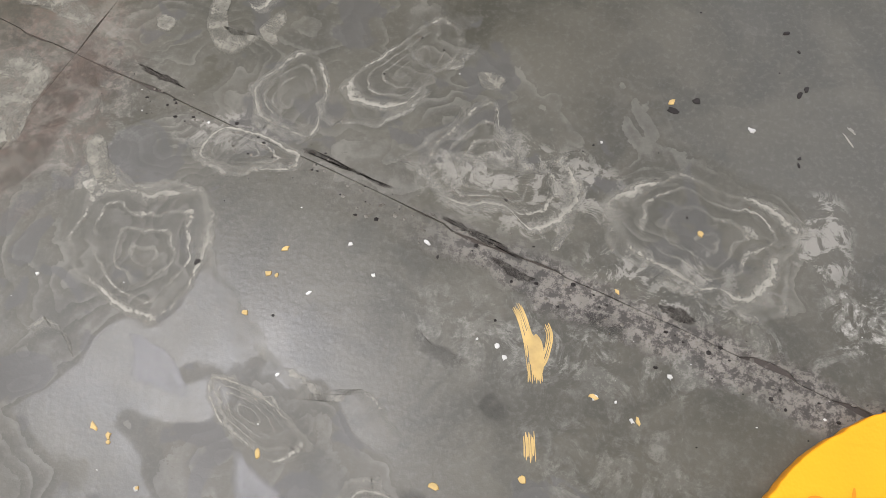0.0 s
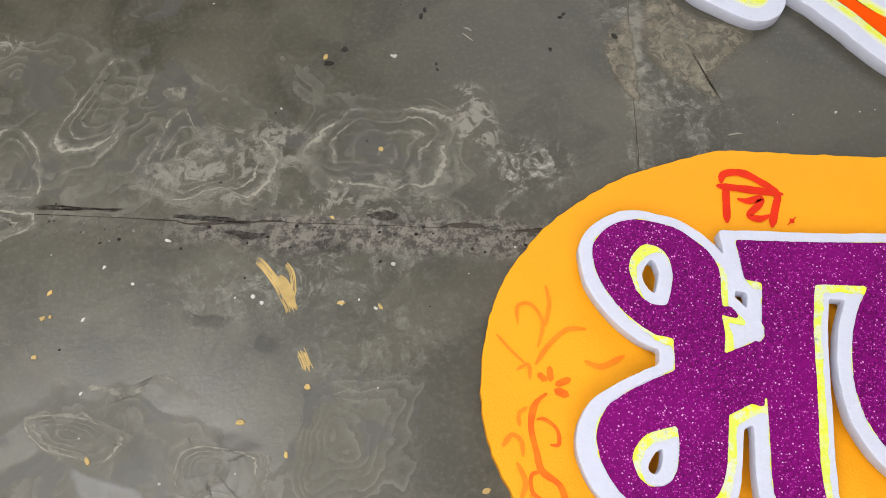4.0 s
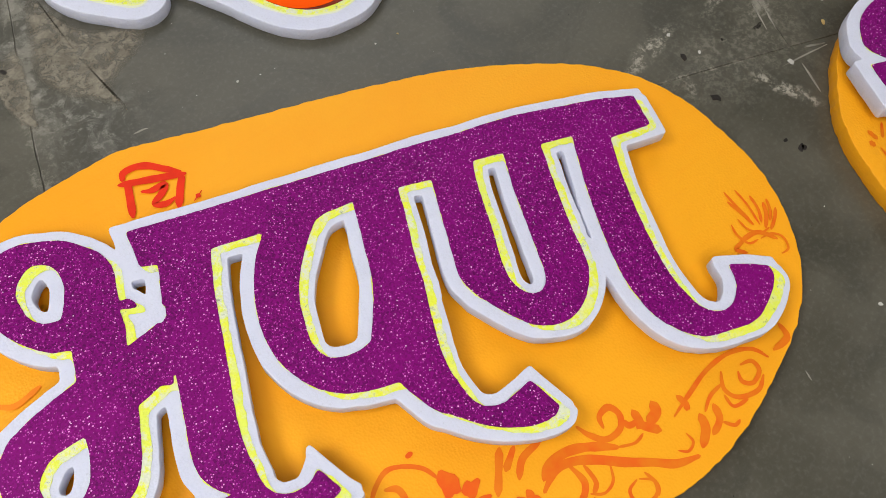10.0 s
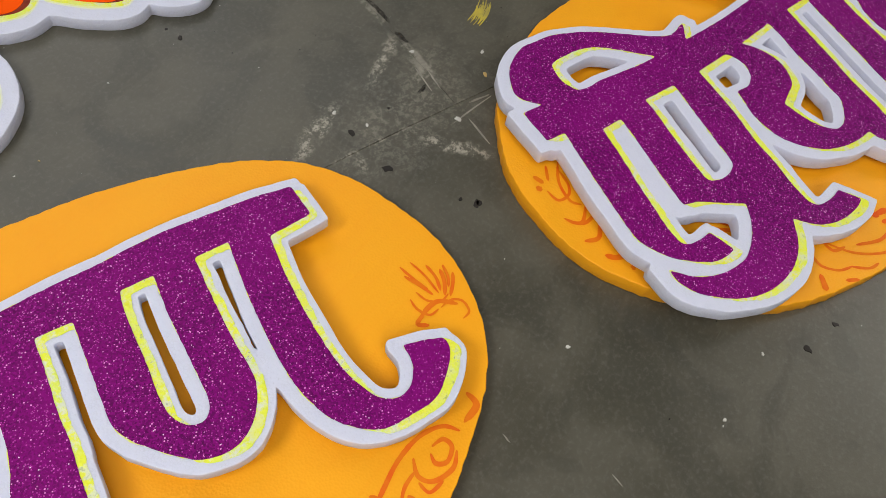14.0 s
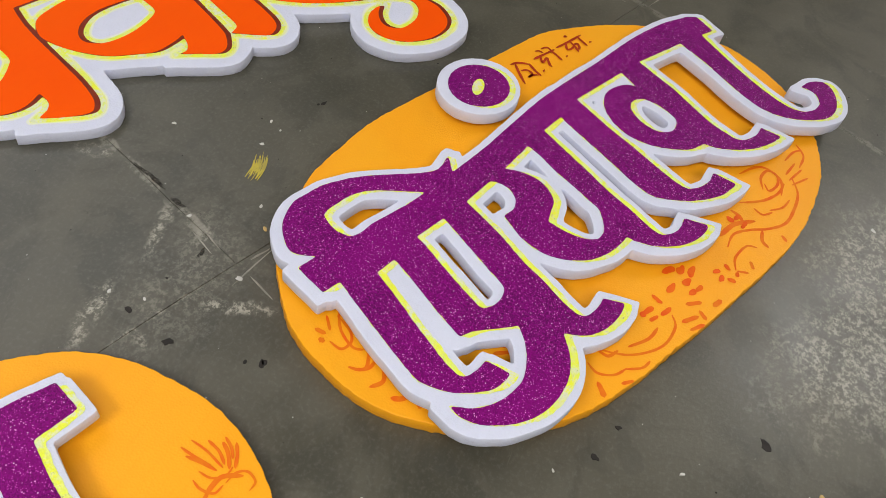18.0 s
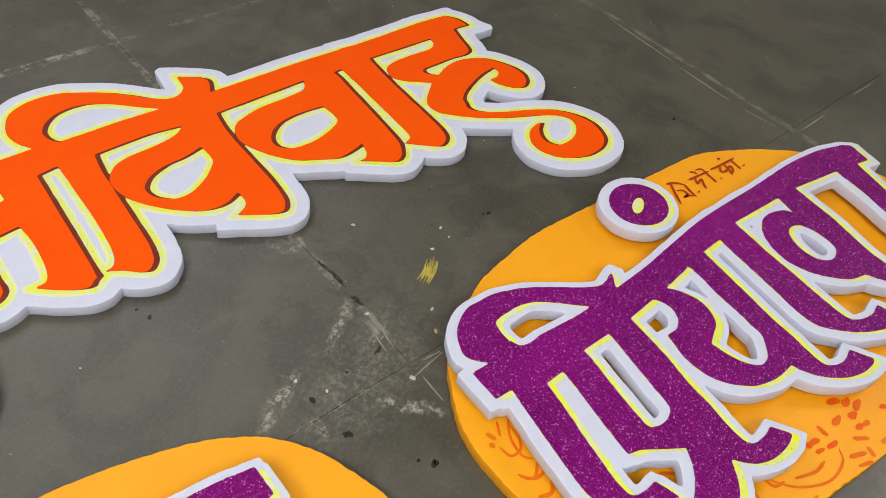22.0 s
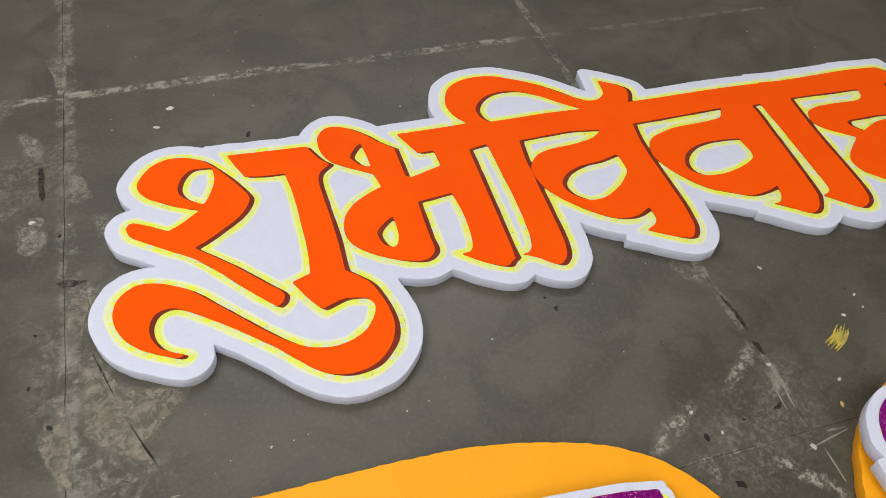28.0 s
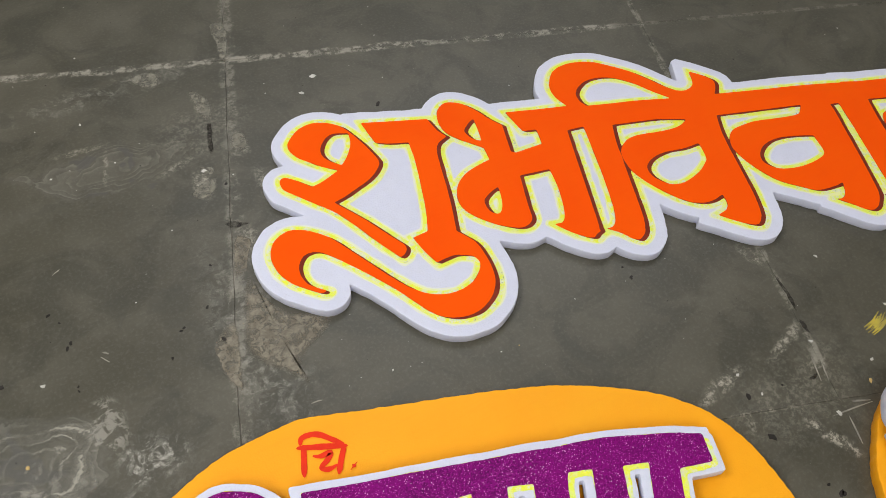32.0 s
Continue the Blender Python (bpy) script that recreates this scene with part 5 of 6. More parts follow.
bloom(second_board, 27, -229, 9, 8, 11, 0.02506)
bloom(second_board, -1, -220, 13, 6, 8, 0.02508)
bloom(second_board, 33, -249, 10, 6, 5, 0.02510)
bloom(second_board, 18, -246, 9, 5, 2, 0.02512)
bloom(second_board, -37, -220, 5, 12, -1, 0.02514)
bloom(second_board, -62, -222, 11, 5, -4, 0.02516)
bloom(second_board, -44, -239, 11, 5, -7, 0.02518)
bloom(second_board, -69, -234, 11, 5, -10, 0.02520)
bloom(second_board, -75, -221, 6, 5, -13, 0.02522)
bloom(second_board, 83, -249, 8, 4, -16, 0.02524)
bloom(second_board, 102, -255, 5, 8, -19, 0.02526)
bloom(second_board, 75, -261, 10, 5, 18, 0.02528)
bloom(second_board, 86, -274, 5, 9, 15, 0.02530)
bloom(second_board, 103, -273, 6, 4, 12, 0.02532)
bloom(second_board, 205, -209, 9, 5, 9, 0.02534)
bloom(second_board, 199, -226, 9, 4, 6, 0.02536)
bloom(second_board, 192, -204, 5, 9, 3, 0.02538)
dab(second_board, "scroll", MOTIF, 4, [(-404, 58), (-422, 32), (-427, 3), (-418, -10)], 0.02490)
dab(second_board, "scroll", MOTIF, 4, [(-411, 52), (-413, 25), (-423, 10), (-440, 10), (-444, 28)], 0.02492)
dab(second_board, "scroll", MOTIF, 4, [(-422, 61), (-433, 41)], 0.02494)
dab(second_board, "scroll", MOTIF, 6, [(-446, 55), (-441, 41)], 0.02496)
dab(second_board, "scroll", MOTIF, 9, [(-454, 36), (-448, 37)], 0.02498)
dab(second_board, "scroll", MOTIF, 5, [(-414, -14), (-432, -31), (-443, -27), (-450, -16)], 0.02500)
dab(second_board, "scroll", MOTIF, 5, [(-414, -31), (-429, -34), (-440, -30)], 0.02502)
dab(second_board, "scroll", MOTIF, 6, [(-416, -45), (-430, -60), (-448, -55)], 0.02504)
dab(second_board, "scroll", MOTIF, 8, [(-438, -84), (-429, -93), (-417, -96)], 0.02506)
dab(second_board, "scroll", MOTIF, 8, [(-420, -113), (-416, -116)], 0.02508)
dab(second_board, "scroll", MOTIF, 6, [(-274, -120), (-262, -136)], 0.02510)
dab(second_board, "scroll", MOTIF, 6, [(-290, -124), (-267, -140)], 0.02512)
dab(second_board, "brush_letter", RED2, 5, [(176, 268), (190, 264), (200, 256), (205, 249)], 0.02544)
dab(second_board, "brush_letter", RED2, 5, [(184, 263), (172, 243), (159, 217)], 0.02546)
dab(second_board, "brush_letter", RED2, 5, [(180, 245), (191, 239), (190, 227), (178, 225), (190, 224), (197, 218)], 0.02548)
dab(second_board, "brush_letter", RED2, 5, [(207, 250), (202, 232), (200, 214)], 0.02550)
dab(second_board, "brush_letter", RED2, 8, [(215, 221), (216, 219)], 0.02552)
dab(second_board, "brush_letter", RED2, 4, [(244, 267), (251, 263), (253, 255)], 0.02554)
dab(second_board, "brush_letter", RED2, 4, [(258, 265), (272, 261), (271, 246)], 0.02556)
dab(second_board, "brush_letter", RED2, 5, [(224, 253), (249, 251), (279, 249)], 0.02558)
dab(second_board, "brush_letter", RED2, 5, [(242, 252), (231, 237), (248, 241), (239, 227), (236, 218)], 0.02560)
dab(second_board, "brush_letter", RED2, 5, [(271, 251), (270, 236), (268, 220)], 0.02562)
dab(second_board, "brush_letter", RED2, 4, [(238, 238), (246, 242)], 0.02564)
dab(second_board, "brush_letter", RED2, 7, [(285, 223), (285, 221)], 0.02566)
dab(second_board, "brush_letter", RED2, 5, [(287, 250), (322, 248), (358, 248)], 0.02568)
dab(second_board, "brush_letter", RED2, 8, [(328, 265), (328, 260)], 0.02570)
dab(second_board, "brush_letter", RED2, 5, [(324, 247), (320, 231), (314, 217)], 0.02572)
dab(second_board, "brush_letter", RED2, 5, [(312, 247), (301, 235), (310, 231), (320, 234)], 0.02574)
dab(second_board, "brush_letter", RED2, 5, [(319, 235), (331, 235), (325, 224), (317, 222)], 0.02576)
dab(second_board, "brush_letter", RED2, 5, [(347, 247), (345, 233), (343, 219)], 0.02578)
dab(second_board, "brush_letter", RED2, 8, [(357, 224), (357, 222)], 0.02580)


# ---- dried stains and polished patches on the flagstones ----
STAINS = []


def curve_through(points, closed, step=9):
    pts = [Vector((x / 1000, y / 1000)) for x, y in points]
    n, out = len(pts), []
    for i in range(n if closed else n - 1):
        p0, p1, p2, p3 = (pts[(i + q) % n] if closed else pts[min(n - 1, max(0, i + q))] for q in (-1, 0, 1, 2))
        for j in range(step):
            t = j / step
            out.append(0.5 * ((2 * p1) + (p2 - p0) * t + (2 * p0 - 5 * p1 + 4 * p2 - p3) * t * t + (3 * p1 - p0 - 3 * p2 + p3) * t ** 3))
    return out if closed else out + [pts[-1]]


def ragged(p, amount):
    w = noise.noise_vector(Vector((p.x, p.y, 0.3)) * 60) + 0.7 * noise.noise_vector(Vector((p.x, p.y, 1.7)) * 170) + 0.4 * noise.noise_vector(Vector((p.x, p.y, 4.1)) * 380)
    return Vector((w.x, w.y)) * amount


def film_mesh(name, rows, closed, material):
    """A thin film from rows of (point, cover) running from its outside inwards."""
    z = 0.0003 + 0.000005 * len(STAINS)
    me = bpy.data.meshes.new(name)
    wide, n = len(rows[0]), len(rows)
    verts = [(p.x, p.y, z) for row in rows for p, _ in row]
    faces = [(i * wide + j, (i + 1) % n * wide + j, (i + 1) % n * wide + j + 1, i * wide + j + 1) for i in range(n if closed else n - 1) for j in range(wide - 1)]
    me.from_pydata(verts, [], faces)
    fade = me.attributes.new("fade", 'FLOAT', 'POINT')
    fade.data.foreach_set("value", [c for row in rows for _, c in row])
    me.update()
    if me.polygons and me.polygons[0].normal.z < 0:
        me.flip_normals()
    STAINS.append(part(name, me, material, floor))


def stain_rim(centre, width, points):
    """The pale rim of a dried puddle: sharp outside, fading towards its centre."""
    closed = points[0] == points[-1]
    line = curve_through(points[:-1] if closed else points, closed)
    c, n, rows = Vector((centre[0] / 1000, centre[1] / 1000)), len(line), []
    for i, p in enumerate(line):
        s = 1.0 if closed else min(1.0, 6 * i / n, 6 * (n - 1 - i) / n)
        p = p + ragged(p, 0.0050)
        d = (c - p)
        d = d.normalized() * min(width / 1000 * (0.8 + 0.6 * noise.noise(Vector((p.x, p.y, 5)) * 25)), d.length * 0.8)
        s = s * (0.7 if width < 16 else 1.0) * (0.75 + 0.5 * noise.noise(Vector((p.x, p.y, 9)) * 18))
        rows.append([(p - d * 0.16, 0.0), (p, 0.9 * s), (p + d * 0.14, s), (p + d * 0.34, 0.45 * s), (p + d * 0.50, 0.55 * s), (p + d * 0.72, 0.2 * s), (p + d, 0.0)])
    film_mesh("lime_stain", rows, closed, RIME)


def puddle(centre, points):
    """A dried puddle whose cover is counted from its middle (0) to its outline (1)."""
    c, rows = Vector((centre[0] / 1000, centre[1] / 1000)), []
    for p in curve_through(points, True):
        p = c + (p - c) * 1.22
        rows.append([(p + (c - p) * q, (1 - q) * 1.22) for q in (0.0, 0.12, 0.25, 0.4, 0.55, 0.7, 0.85, 1.0)])
    film_mesh("lime_stain", rows, True, BANDS)


def stain_patch(material, centre, points):
    """A blotch that covers its whole outline, thinner towards the ragged edge."""
    soft = 0.4 if material in (DAMP, RUST) else 0.22
    c, rows = Vector((centre[0] / 1000, centre[1] / 1000)), []
    for p in curve_through(points, True):
        p = p + ragged(p, 0.003)
        rows.append([(p, 0.0), (p + (c - p) * soft, 1.0), (p + (c - p) * (0.5 + soft / 2), 0.85), (c, 0.9)])
    film_mesh("stain_patch", rows, True, material)


stain_patch(LIME, (386, 364), [(336, 367), (366, 362), (398, 349), (428, 339), (435, 357), (410, 382), (416, 403), (392, 414), (371, 392), (348, 383)])
stain_patch(LIME, (277, 373), [(228, 385), (253, 398), (299, 384), (318, 372), (304, 348), (270, 354)])
stain_patch(LIME, (364, 57), [(346, 14), (349, 55), (369, 107), (377, 119), (377, 96), (364, 57), (354, 11)])
puddle((900, 228), [(829, 248), (864, 300), (898, 315), (909, 275), (941, 241), (976, 251), (997, 223), (991, 180), (962, 157), (923, 184), (865, 182), (829, 216)])
puddle((1125, 180), [(1056, 238), (1020, 205), (1032, 169), (1067, 143), (1120, 120), (1167, 106), (1200, 124), (1208, 174), (1234, 206), (1197, 241), (1138, 243), (1096, 259)])
puddle((573, 80), [(478, 169), (547, 160), (596, 167), (620, 156), (638, 97), (632, 49), (614, 21), (571, 18), (512, 48), (479, 89)])
puddle((679, 282), [(668, 347), (638, 298), (632, 283), (645, 252), (705, 236), (718, 267), (717, 309), (697, 346)])
puddle((794, 337), [(737, 280), (725, 316), (766, 360), (799, 397), (831, 418), (856, 396), (856, 361), (830, 331), (804, 285), (773, 270)])
puddle((712, -53), [(669, -23), (733, -38), (782, -78), (754, -99), (711, -79), (680, -58)])
puddle((848, -128), [(807, -134), (822, -101), (857, -107), (912, -134), (889, -182), (849, -172), (821, -164)])
puddle((640, 214), [(583, 212), (613, 247), (684, 233), (710, 205), (653, 188), (597, 196)])
puddle((544, 460), [(514, 434), (530, 518), (652, 496), (652, 406), (618, 386), (581, 427)])
stain_rim((686, 281), 26, [(668, 347), (652, 316), (638, 298), (632, 283), (642, 269), (645, 252), (677, 238), (705, 238)])
stain_rim((648, 230), 26, [(576, 218), (587, 210), (598, 194), (621, 189), (642, 185), (659, 193), (681, 199), (714, 201)])
stain_rim((776, 307), 18, [(721, 308), (710, 281), (720, 262), (747, 262), (780, 266), (812, 292), (831, 322)])
stain_rim((830, 390), 20, [(790, 381), (801, 352), (830, 342), (857, 356), (870, 385)])
stain_rim((900, 228), 30, [(898, 319), (900, 293), (909, 275), (933, 261), (941, 241), (959, 235), (973, 243), (984, 262), (993, 265)])
stain_rim((954, 202), 24, [(1008, 245), (997, 223), (994, 187), (980, 158), (973, 147)])
stain_rim((892, 225), 34, [(805, 228), (824, 219), (846, 201), (865, 180), (886, 181), (908, 183), (930, 184), (944, 196)])
stain_rim((874, 200), 20, [(834, 255), (858, 243), (880, 243), (909, 242), (936, 229)])
stain_rim((878, 231), 22, [(805, 228), (827, 247), (840, 266), (853, 277), (864, 300)])
stain_rim((928, 223), 16, [(902, 243), (914, 256), (932, 250), (939, 237), (928, 221), (906, 219)])
stain_rim((1125, 180), 24, [(1056, 238), (1034, 220), (1019, 205), (1031, 193), (1029, 173), (1040, 152), (1067, 143), (1086, 128), (1120, 118), (1147, 114), (1167, 104), (1189, 106), (1204, 123), (1206, 150), (1208, 174), (1218, 188), (1234, 206), (1256, 222)])
stain_rim((559, 89), 26, [(475, 174), (513, 174), (547, 160), (568, 166), (596, 167), (616, 159), (626, 136), (641, 97), (649, 78), (673, 58)])
stain_rim((709, -53), 20, [(670, -23), (688, -23), (733, -40), (764, -62), (780, -78), (763, -79), (743, -85), (711, -77), (686, -57), (670, -23)])
stain_rim((848, -128), 22, [(807, -131), (815, -107), (839, -93), (860, -112), (881, -127), (912, -133), (911, -151), (889, -182), (864, -152), (849, -149), (843, -165), (825, -163), (807, -131)])
stain_rim((668, -39), 34, [(644, 81), (673, 58), (701, 23), (729, -4), (762, -16), (787, -33), (805, -17), (825, -20), (839, -36), (863, -61)])
stain_rim((538, -30), 20, [(478, -7), (489, 5), (509, 1), (528, -15), (534, -26)])
stain_rim((485, 102), 20, [(485, 206), (502, 188), (513, 167), (540, 155)])
stain_patch(LIME, (581, 366), [(563, 429), (581, 414), (585, 379), (596, 357), (627, 358), (622, 346), (597, 327), (572, 344), (559, 379)])
stain_patch(LIME, (544, 478), [(531, 515), (568, 509), (572, 473), (567, 449), (552, 450), (544, 462), (526, 447), (514, 437), (520, 483)])
stain_patch(LIME, (513, 363), [(503, 366), (515, 371), (528, 365), (525, 351), (510, 352)])
stain_patch(LIME, (503, 419), [(500, 441), (506, 438), (503, 399), (497, 402)])
stain_patch(LIME, (635, 357), [(621, 368), (633, 387), (644, 398), (651, 388), (645, 364), (650, 350), (638, 348)])
stain_patch(LIME, (883, 339), [(873, 345), (888, 348), (906, 342), (901, 327), (882, 325)])
stain_patch(LIME, (1600, 820), [(1592, 870), (1612, 858), (1623, 821), (1612, 784), (1594, 775), (1593, 818)])
stain_patch(LIME, (1636, 688), [(1631, 716), (1653, 709), (1651, 677), (1632, 663), (1618, 679)])
stain_patch(LIME, (1553, 642), [(1545, 655), (1567, 645), (1559, 628), (1542, 637)])
stain_patch(LIME, (1523, 594), [(1508, 595), (1534, 614), (1562, 620), (1555, 585), (1521, 573)])
stain_patch(LIME, (1515, 942), [(1494, 976), (1545, 970), (1553, 939), (1530, 916), (1505, 944)])
stain_patch(LIME, (1704, 995), [(1705, 1070), (1737, 1055), (1707, 951), (1686, 941), (1696, 999)])
stain_patch(SAND, (1540, 227), [(1530, 366), (1544, 331), (1567, 271), (1634, 229), (1612, 200), (1578, 184), (1548, 156), (1551, 121), (1522, 156), (1492, 192), (1482, 246)])
stain_patch(SAND, (1551, 431), [(1545, 461), (1569, 442), (1550, 405), (1533, 375), (1516, 384)])
stain_patch(SAND, (1450, 220), [(1441, 268), (1484, 291), (1463, 202), (1446, 159), (1430, 209)])
stain_patch(DAMP, (930, -13), [(920, -16), (937, -1), (955, -17), (942, -29)])
stain_patch(DAMP, (875, 32), [(850, 50), (869, 40), (902, 30), (907, 19), (880, 17), (854, 32)])
stain_patch(DAMP, (882, -115), [(862, -98), (891, -100), (914, -123), (894, -126), (869, -116)])
stain_patch(DAMP, (1035, 80), [(1008, 89), (1043, 90), (1061, 72), (1032, 66)])
stain_patch(POLISH, (616, -20), [(583, 4), (623, -7), (641, -24), (653, -46), (628, -46), (596, -37), (589, -12)])
stain_patch(POLISH, (756, -150), [(708, -85), (722, -94), (744, -107), (766, -121), (784, -136), (800, -170), (812, -190), (756, -181), (731, -146), (712, -118)])
stain_patch(RUST, (423, 245), [(441, 343), (478, 297), (459, 240), (445, 201), (437, 152), (377, 149), (378, 204), (400, 267), (422, 321)])
stain_patch(RUST, (354, 94), [(376, 151), (429, 156), (407, 122), (378, 88), (351, 48), (336, 24), (338, 69)])
stain_patch(LIME, (398, 234), [(335, 293), (376, 305), (411, 278), (402, 235), (398, 185), (355, 173), (344, 230)])
stain_patch(LIME, (508, 175), [(468, 199), (488, 213), (508, 179), (520, 156), (497, 158)])
stain_patch(LIME, (409, -79), [(390, -138), (396, -97), (414, -61), (422, -81), (410, -110), (397, -141)])
stain_patch(CRACK, (2383, -111), [(2393, -71), (2390, -98), (2382, -130), (2371, -151), (2372, -140), (2380, -111), (2387, -82)])
stain_patch(CRACK, (2361, -178), [(2363, -163), (2365, -180), (2359, -193), (2356, -179)])
stain_patch(CRACK, (2303, -259), [(2295, -261), (2312, -256), (2313, -260), (2298, -265)])
stain_patch(CRACK, (767, 206), [(705, 227), (736, 219), (774, 205), (806, 193), (802, 192), (767, 203), (729, 214), (706, 222)])
stain_patch(CRACK, (891, 157), [(860, 171), (891, 161), (925, 148), (951, 134), (931, 139), (897, 151), (867, 164)])
stain_patch(CRACK, (942, 120), [(916, 135), (950, 121), (964, 114), (948, 112), (925, 123)])
stain_patch(CRACK, (1098, 101), [(1082, 108), (1103, 107), (1122, 95), (1104, 92), (1088, 100)])
stain_patch(CRACK, (535, 290), [(499, 304), (535, 293), (563, 280), (535, 286), (506, 297)])
stain_patch(CRACK, (1553, 490), [(1539, 500), (1557, 497), (1582, 478), (1562, 481), (1542, 487)])
stain_patch(CRACK, (1590, 728), [(1594, 761), (1603, 760), (1583, 690), (1574, 686)])


# ---- drips, chips and smears on the flagstones ----
def chip_mesh(name, x, y, size, material, high=0.0012, stretch=1.0, turn=0.0):
    """A small flake with an uneven outline and a little thickness."""
    bm = bmesh.new()
    n = 9
    c, s = math.cos(turn), math.sin(turn)
    top, low = [], []
    for k in range(n):
        a = 2 * math.pi * k / n
        r = size / 2000 * random.uniform(0.6, 1.25)
        px, py = r * math.cos(a) * stretch, r * math.sin(a)
        px, py = c * px - s * py, s * px + c * py
        top.append(bm.verts.new((px * 0.85, py * 0.85, high)))
        low.append(bm.verts.new((px, py, 0.0)))
    bm.faces.new(top)
    for k in range(n):
        bm.faces.new((low[k], low[(k + 1) % n], top[(k + 1) % n], top[k]))
    me = bpy.data.meshes.new(name)
    bm.to_mesh(me)
    bm.free()
    me.materials.append(material)
    ob = new(name, me)
    ob.location = (x, y, 0.0)
    return ob


CHALK = plain("white_paint_flake", (0.62, 0.61, 0.57), (0.45, 0.44, 0.40), 0.8)
SCRATCH = plain("pale_scratch", (0.33, 0.31, 0.26), (0.22, 0.21, 0.18), 0.8)
TAR = plain("black_spot", (0.020, 0.017, 0.015), (0.035, 0.03, 0.026), 0.6)
RUBBLE = plain("stone_rubble", (0.20, 0.185, 0.155), (0.10, 0.09, 0.075), 0.9)
OCHRE = plain("dried_yellow_paint", (0.60, 0.42, 0.16), (0.42, 0.30, 0.12), 0.6)


def specks(name, material, label, high, *spots):
    for x, y, size in spots:
        tagged(chip_mesh(name, x, y, size * (0.7 if name == "yellow_chip" else 1.0), material, high, random.uniform(1.0, 1.8), random.uniform(0, 3.1)), label, name.replace("_", " "), name.replace("_", " ") + "s on the floor")


specks("black_spot", TAR, "small black spot dried on the flagstone", 0.0008, (1.484, 0.421, 4), (1.450, 0.339, 5), (1.453, 0.266, 7), (1.367, 0.269, 5), (1.220, 0.422, 4), (1.207, 0.445, 5), (1.220, 0.366, 7), (1.396, 0.313, 4), (1.218, 0.280, 3), (1.592, 0.738, 6), (1.575, 0.593, 7), (1.560, 0.483, 8), (2.149, 0.074, 6), (2.150, 0.048, 6), (2.178, -0.236, 9), (2.164, -0.309, 13), (2.244, -0.247, 4), (2.198, -0.431, 9), (2.187, -0.409, 5), (2.287, -0.864, 9), (2.342, -0.879, 8), (2.415, -1.069, 13))
specks("black_spot", TAR, "small black spot dried on the flagstone", 0.0008, (1.111, 0.342, 9), (1.086, 0.328, 8), (1.006, 0.274, 3), (1.219, 0.288, 4), (0.627, 0.086, 6), (1.228, 0.374, 6), (1.402, 0.317, 5), (1.937, 0.664, 9), (2.658, -0.240, 6), (3.163, -0.418, 6), (2.196, -0.429, 9), (2.666, -0.246, 8), (1.106, 0.204, 3), (0.923, 0.197, 3), (0.863, 0.125, 3))
specks("white_flake", CHALK, "small chip of white paint on the flagstone", 0.001, (1.548, 0.644, 9), (1.401, 0.742, 4), (1.406, 1.086, 4), (1.848, 0.805, 12), (1.806, 0.766, 7), (1.366, 0.877, 4), (1.281, 0.753, 4), (1.170, 0.315, 6), (1.096, 0.038, 5), (0.774, 0.126, 4), (0.803, 0.097, 4), (0.744, 0.070, 4), (0.731, -0.014, 4), (0.913, 0.048, 3), (0.933, 0.044, 5), (0.941, 0.034, 5), (1.048, 0.007, 3), (1.064, -0.008, 4), (1.029, 0.009, 5), (1.014, 0.278, 3), (2.100, -0.628, 5), (2.333, -0.605, 3))
specks("white_flake", CHALK, "small chip of white paint on the flagstone", 0.001, (2.030, 0.057, 3), (2.320, -0.973, 5), (2.912, -1.169, 7), (2.580, -0.198, 5), (2.570, -0.221, 4), (2.292, -0.330, 7), (2.493, -0.075, 6), (2.529, -0.214, 5), (1.679, 0.081, 4), (1.760, -0.657, 6), (1.759, -0.663, 4), (2.349, -0.207, 6), (2.202, -0.243, 5), (2.419, -0.283, 5), (2.189, -0.197, 5), (2.244, -0.821, 4), (2.138, -0.819, 4), (0.629, -0.134, 4), (0.472, 0.050, 4), (0.850, 0.139, 5))
specks("yellow_chip", OCHRE, "small dried drip of yellow paint on stone", 0.0012, (0.711, 0.112, 9), (0.700, 0.084, 10), (0.708, 0.083, 6), (0.686, 0.041, 10), (0.574, -0.086, 9), (0.590, -0.092, 8), (0.592, -0.098, 7), (0.730, -0.088, 8), (0.630, -0.133, 6), (0.892, -0.092, 9), (1.027, 0.009, 8), (1.069, -0.008, 7), (1.042, 0.115, 6), (0.970, -0.075, 10), (0.933, -0.139, 7), (2.385, -0.312, 9), (2.381, -1.149, 7), (1.120, 0.188, 8), (1.084, 0.337, 9), (1.891, 0.023, 3), (1.157, -0.293, 9), (1.126, -0.232, 9))


def sliver(x0, y0, x1, y1, width):
    d = math.hypot(x1 - x0, y1 - y0)
    ob = chip_mesh("white_scratch", (x0 + x1) / 2, (y0 + y1) / 2, width, SCRATCH, 0.0005, d * 1000 / width, math.atan2(y1 - y0, x1 - x0))
    tagged(ob, "thin white scratch mark on the flagstone", "scratch", "scratches on the floor")


sliver(1.232, 0.526, 1.250, 0.535, 3)
sliver(1.263, 0.327, 1.275, 0.309, 2)
sliver(1.536, 0.089, 1.556, 0.086, 3)
sliver(1.269, 0.334, 1.278, 0.325, 4)
sliver(2.003, -0.744, 1.998, -0.762, 2)
sliver(2.001, -0.789, 1.990, -0.813, 2)
sliver(2.338, -0.241, 2.322, -0.275, 3)
sliver(2.278, -0.328, 2.364, -0.341, 3)
sliver(2.303, -0.341, 2.283, -0.397, 3)
sliver(2.322, -0.323, 2.362, -0.339, 3)
sliver(2.327, -0.229, 2.309, -0.273, 3)
sliver(2.328, -0.323, 2.357, -0.337, 2)
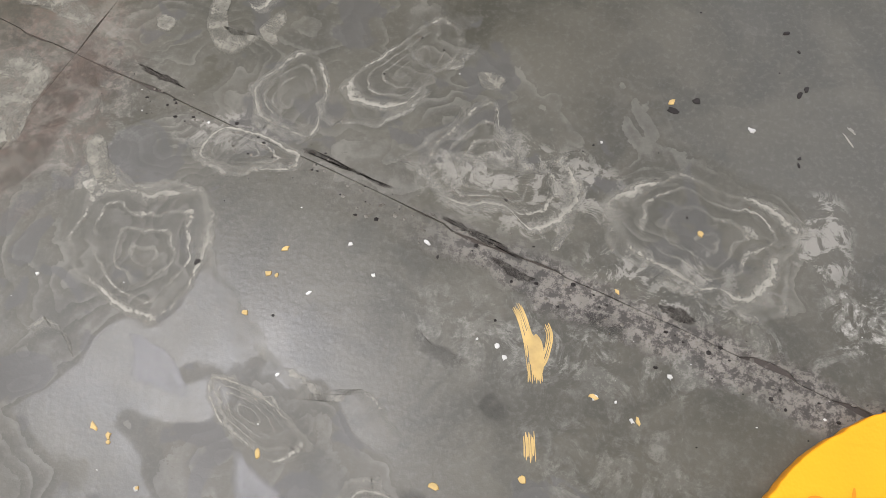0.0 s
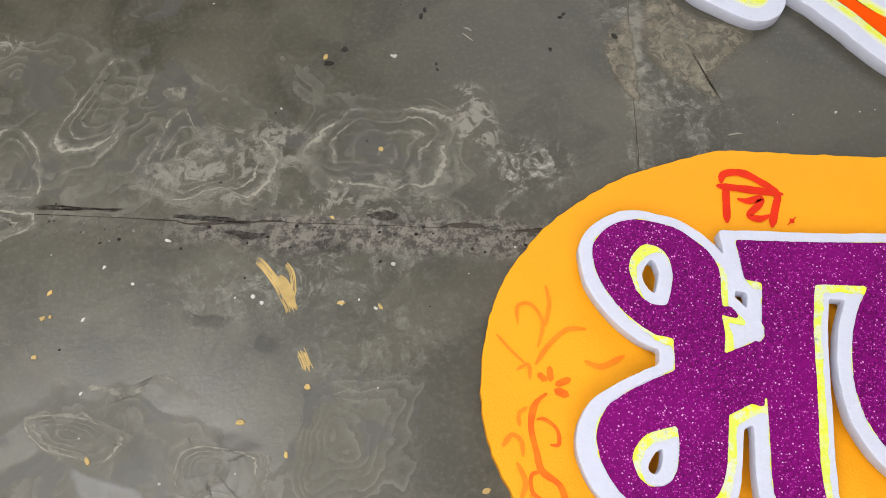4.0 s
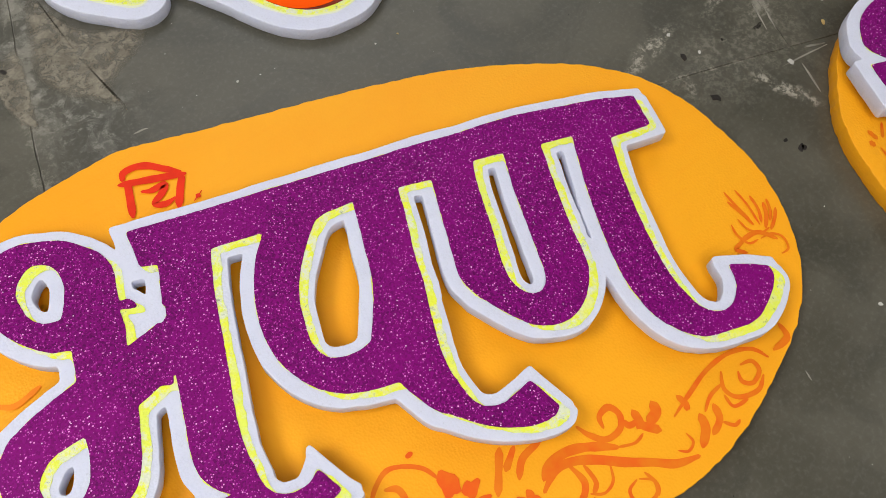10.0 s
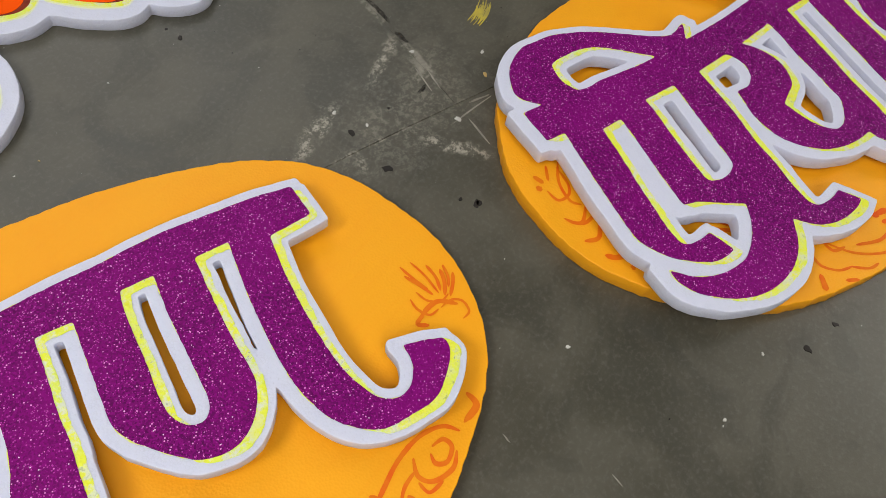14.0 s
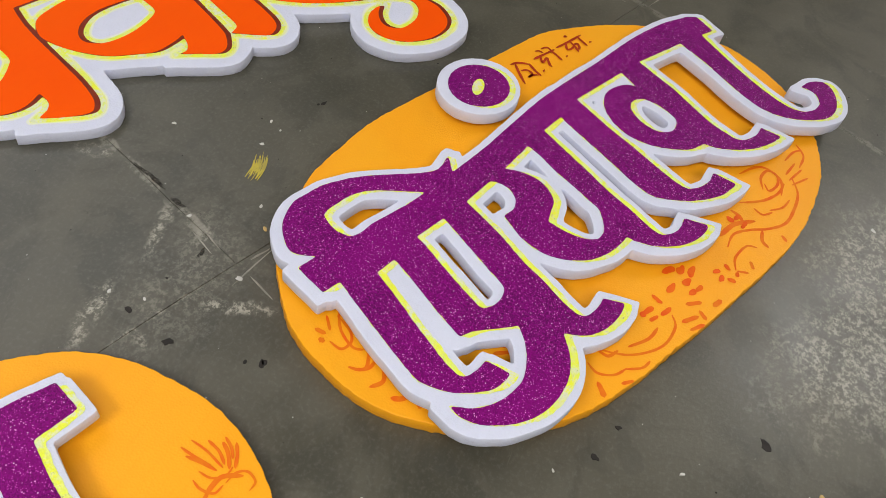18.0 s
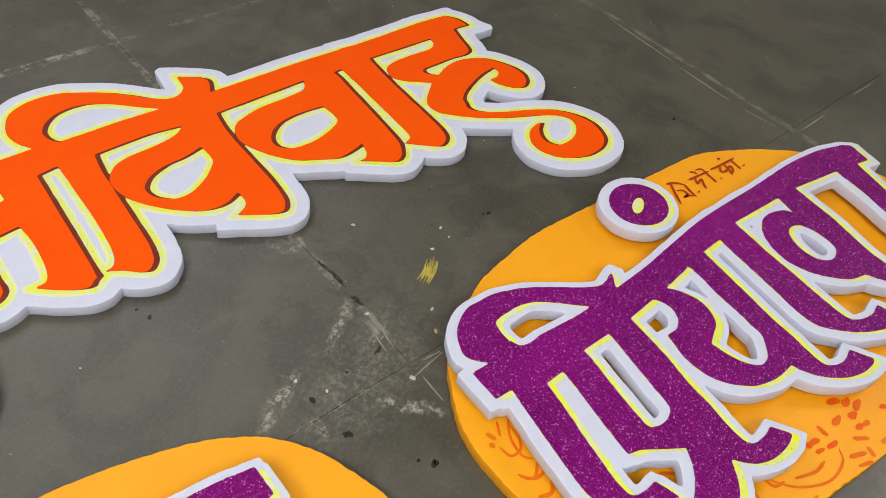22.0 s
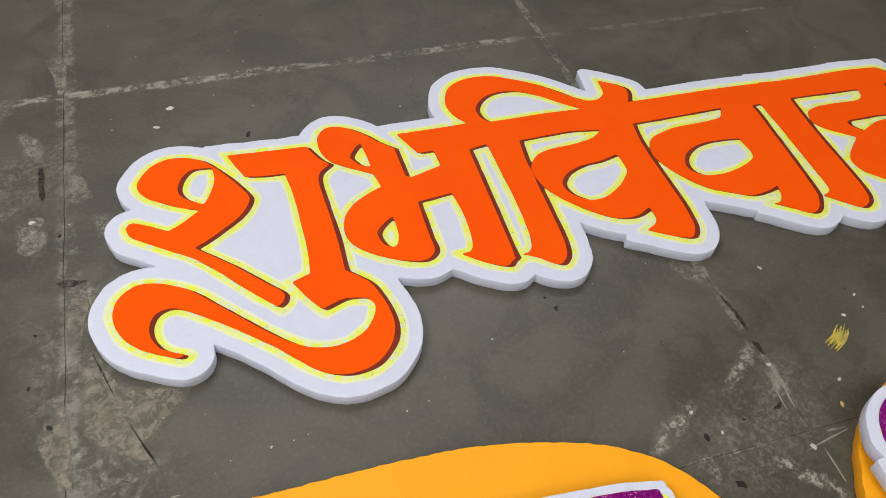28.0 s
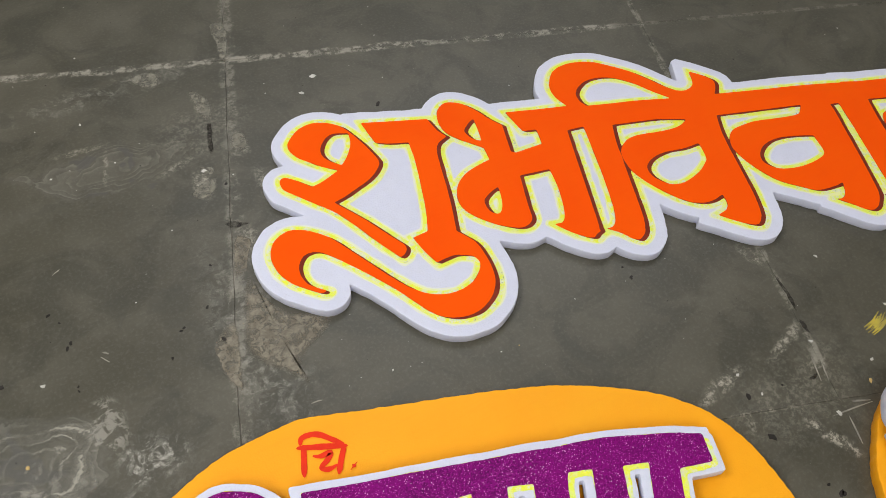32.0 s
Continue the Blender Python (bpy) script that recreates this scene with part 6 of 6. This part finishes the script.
sliver(1.966, -0.623, 1.961, -0.638, 2)
sliver(3.361, -0.366, 3.311, -0.501, 3)
sliver(3.516, 0.043, 3.470, -0.086, 3)
sliver(3.455, -0.130, 3.380, -0.326, 3)
sliver(3.305, -0.655, 3.420, -0.690, 3)
sliver(3.520, -0.718, 3.640, -0.757, 3)
sliver(3.680, -0.772, 3.789, -0.811, 3)
sliver(3.300, -0.540, 3.288, -0.610, 2)


def smear(material, label, *lines):
    """A dragged brush mark: thin hairs of paint side by side, each a part."""
    x, y = lines[0][1][0]
    mark = thing("paint_smear", pose(x / 1000, y / 1000, 0), label, "paint smear", "paint smears on the floor")
    for k, (w, pts) in enumerate(lines):
        bm = bmesh.new()
        brush(bm, w, [(px - x, py - y) for px, py in pts], 0.0005 + 0.00005 * k)
        painted("bristle_mark", bm, material, mark)


def hairs(points, width, count, fray):
    out = []
    for k in range(count):
        f = (k / max(1, count - 1) - 0.5) * width
        a, b = random.uniform(0, fray), random.uniform(0, fray)
        line = []
        n = len(points)
        for i, (x, y) in enumerate(points):
            j0, j1 = points[max(0, i - 1)], points[min(n - 1, i + 1)]
            d = Vector((j1[0] - j0[0], j1[1] - j0[1])).normalized()
            line.append((1000 * x - d.y * f + random.uniform(-0.5, 0.5), 1000 * y + d.x * f + random.uniform(-0.5, 0.5)))
        line[0] = tuple(p + (q - p) * a for p, q in zip(line[0], line[1]))
        line[-1] = tuple(p + (q - p) * b for p, q in zip(line[-1], line[-2]))
        out.append((random.uniform(0.7, 1.9), line))
    return out


smear(OCHRE, "long frayed brush mark of yellow paint on stone", *hairs([(0.944, 0.090), (0.953, 0.074), (0.963, 0.050), (0.970, 0.020)], 9, 7, 0.7),
      *hairs([(0.974, 0.078), (0.981, 0.060), (0.979, 0.040), (0.971, 0.018)], 5, 4, 0.6), *hairs([(0.968, 0.036), (0.971, 0.025), (0.973, 0.013)], 13, 8, 0.3))
smear(OCHRE, "broad flat streak of yellow paint with a rounded end", (9, [(960, 62), (966, 48), (971, 32), (973, 20)]), (6, [(968, 60), (974, 46), (976, 30), (974, 18)]))
smear(OCHRE, "short dab of dried yellow paint on stone", *hairs([(0.971, -0.028), (0.974, -0.045), (0.976, -0.060)], 10, 7, 0.5))
LEMON = plain("dried_lemon_paint", (0.62, 0.50, 0.06), (0.40, 0.33, 0.08), 0.6)
smear(LEMON, "scrubbed streak of lemon yellow paint on stone", *hairs([(2.520, -0.222), (2.482, -0.237), (2.452, -0.241)], 20, 15, 0.9), *hairs([(2.500, -0.230), (2.462, -0.240)], 12, 9, 0.4))


def grit():
    """Loose specks, too many to count, over the part of the floor that is walked past."""
    bm = bmesh.new()
    for k in range(1500):
        x, y = random.uniform(0.2, 4.0), random.uniform(-1.5, 1.6)
        r = random.choice((0.0005, 0.0007, 0.0009, 0.0012, 0.0018))
        if k % 5 == 0:
            q = U * random.uniform(0.35, 1.42) + V * (0.415 + random.gauss(0, 0.012))
            x, y, r = q.x, q.y, random.choice((0.0008, 0.0012, 0.0018, 0.0026))
        n = random.choice((4, 5, 6))
        a0 = random.uniform(0, 6)
        st = random.uniform(0.5, 1.0)
        low = [bm.verts.new((x + r * math.cos(a0 + 6.283 * i / n), y + st * r * math.sin(a0 + 6.283 * i / n), 0.0)) for i in range(n)]
        top = bm.verts.new((x, y, r * 0.6))
        m = 0 if random.random() < 0.5 else 1
        if k % 5 == 0:
            m = random.choice((1, 2, 2))
        for i in range(n):
            f = bm.faces.new((low[i], low[(i + 1) % n], top))
            f.material_index = m
    me = bpy.data.meshes.new("floor_grit")
    bm.to_mesh(me)
    bm.free()
    me.materials.append(CHALK)
    me.materials.append(TAR)
    me.materials.append(RUBBLE)
    tagged(new("floor_grit", me), "scattered pale and dark specks of grit on stone", "grit", kind="stuff")


grit()
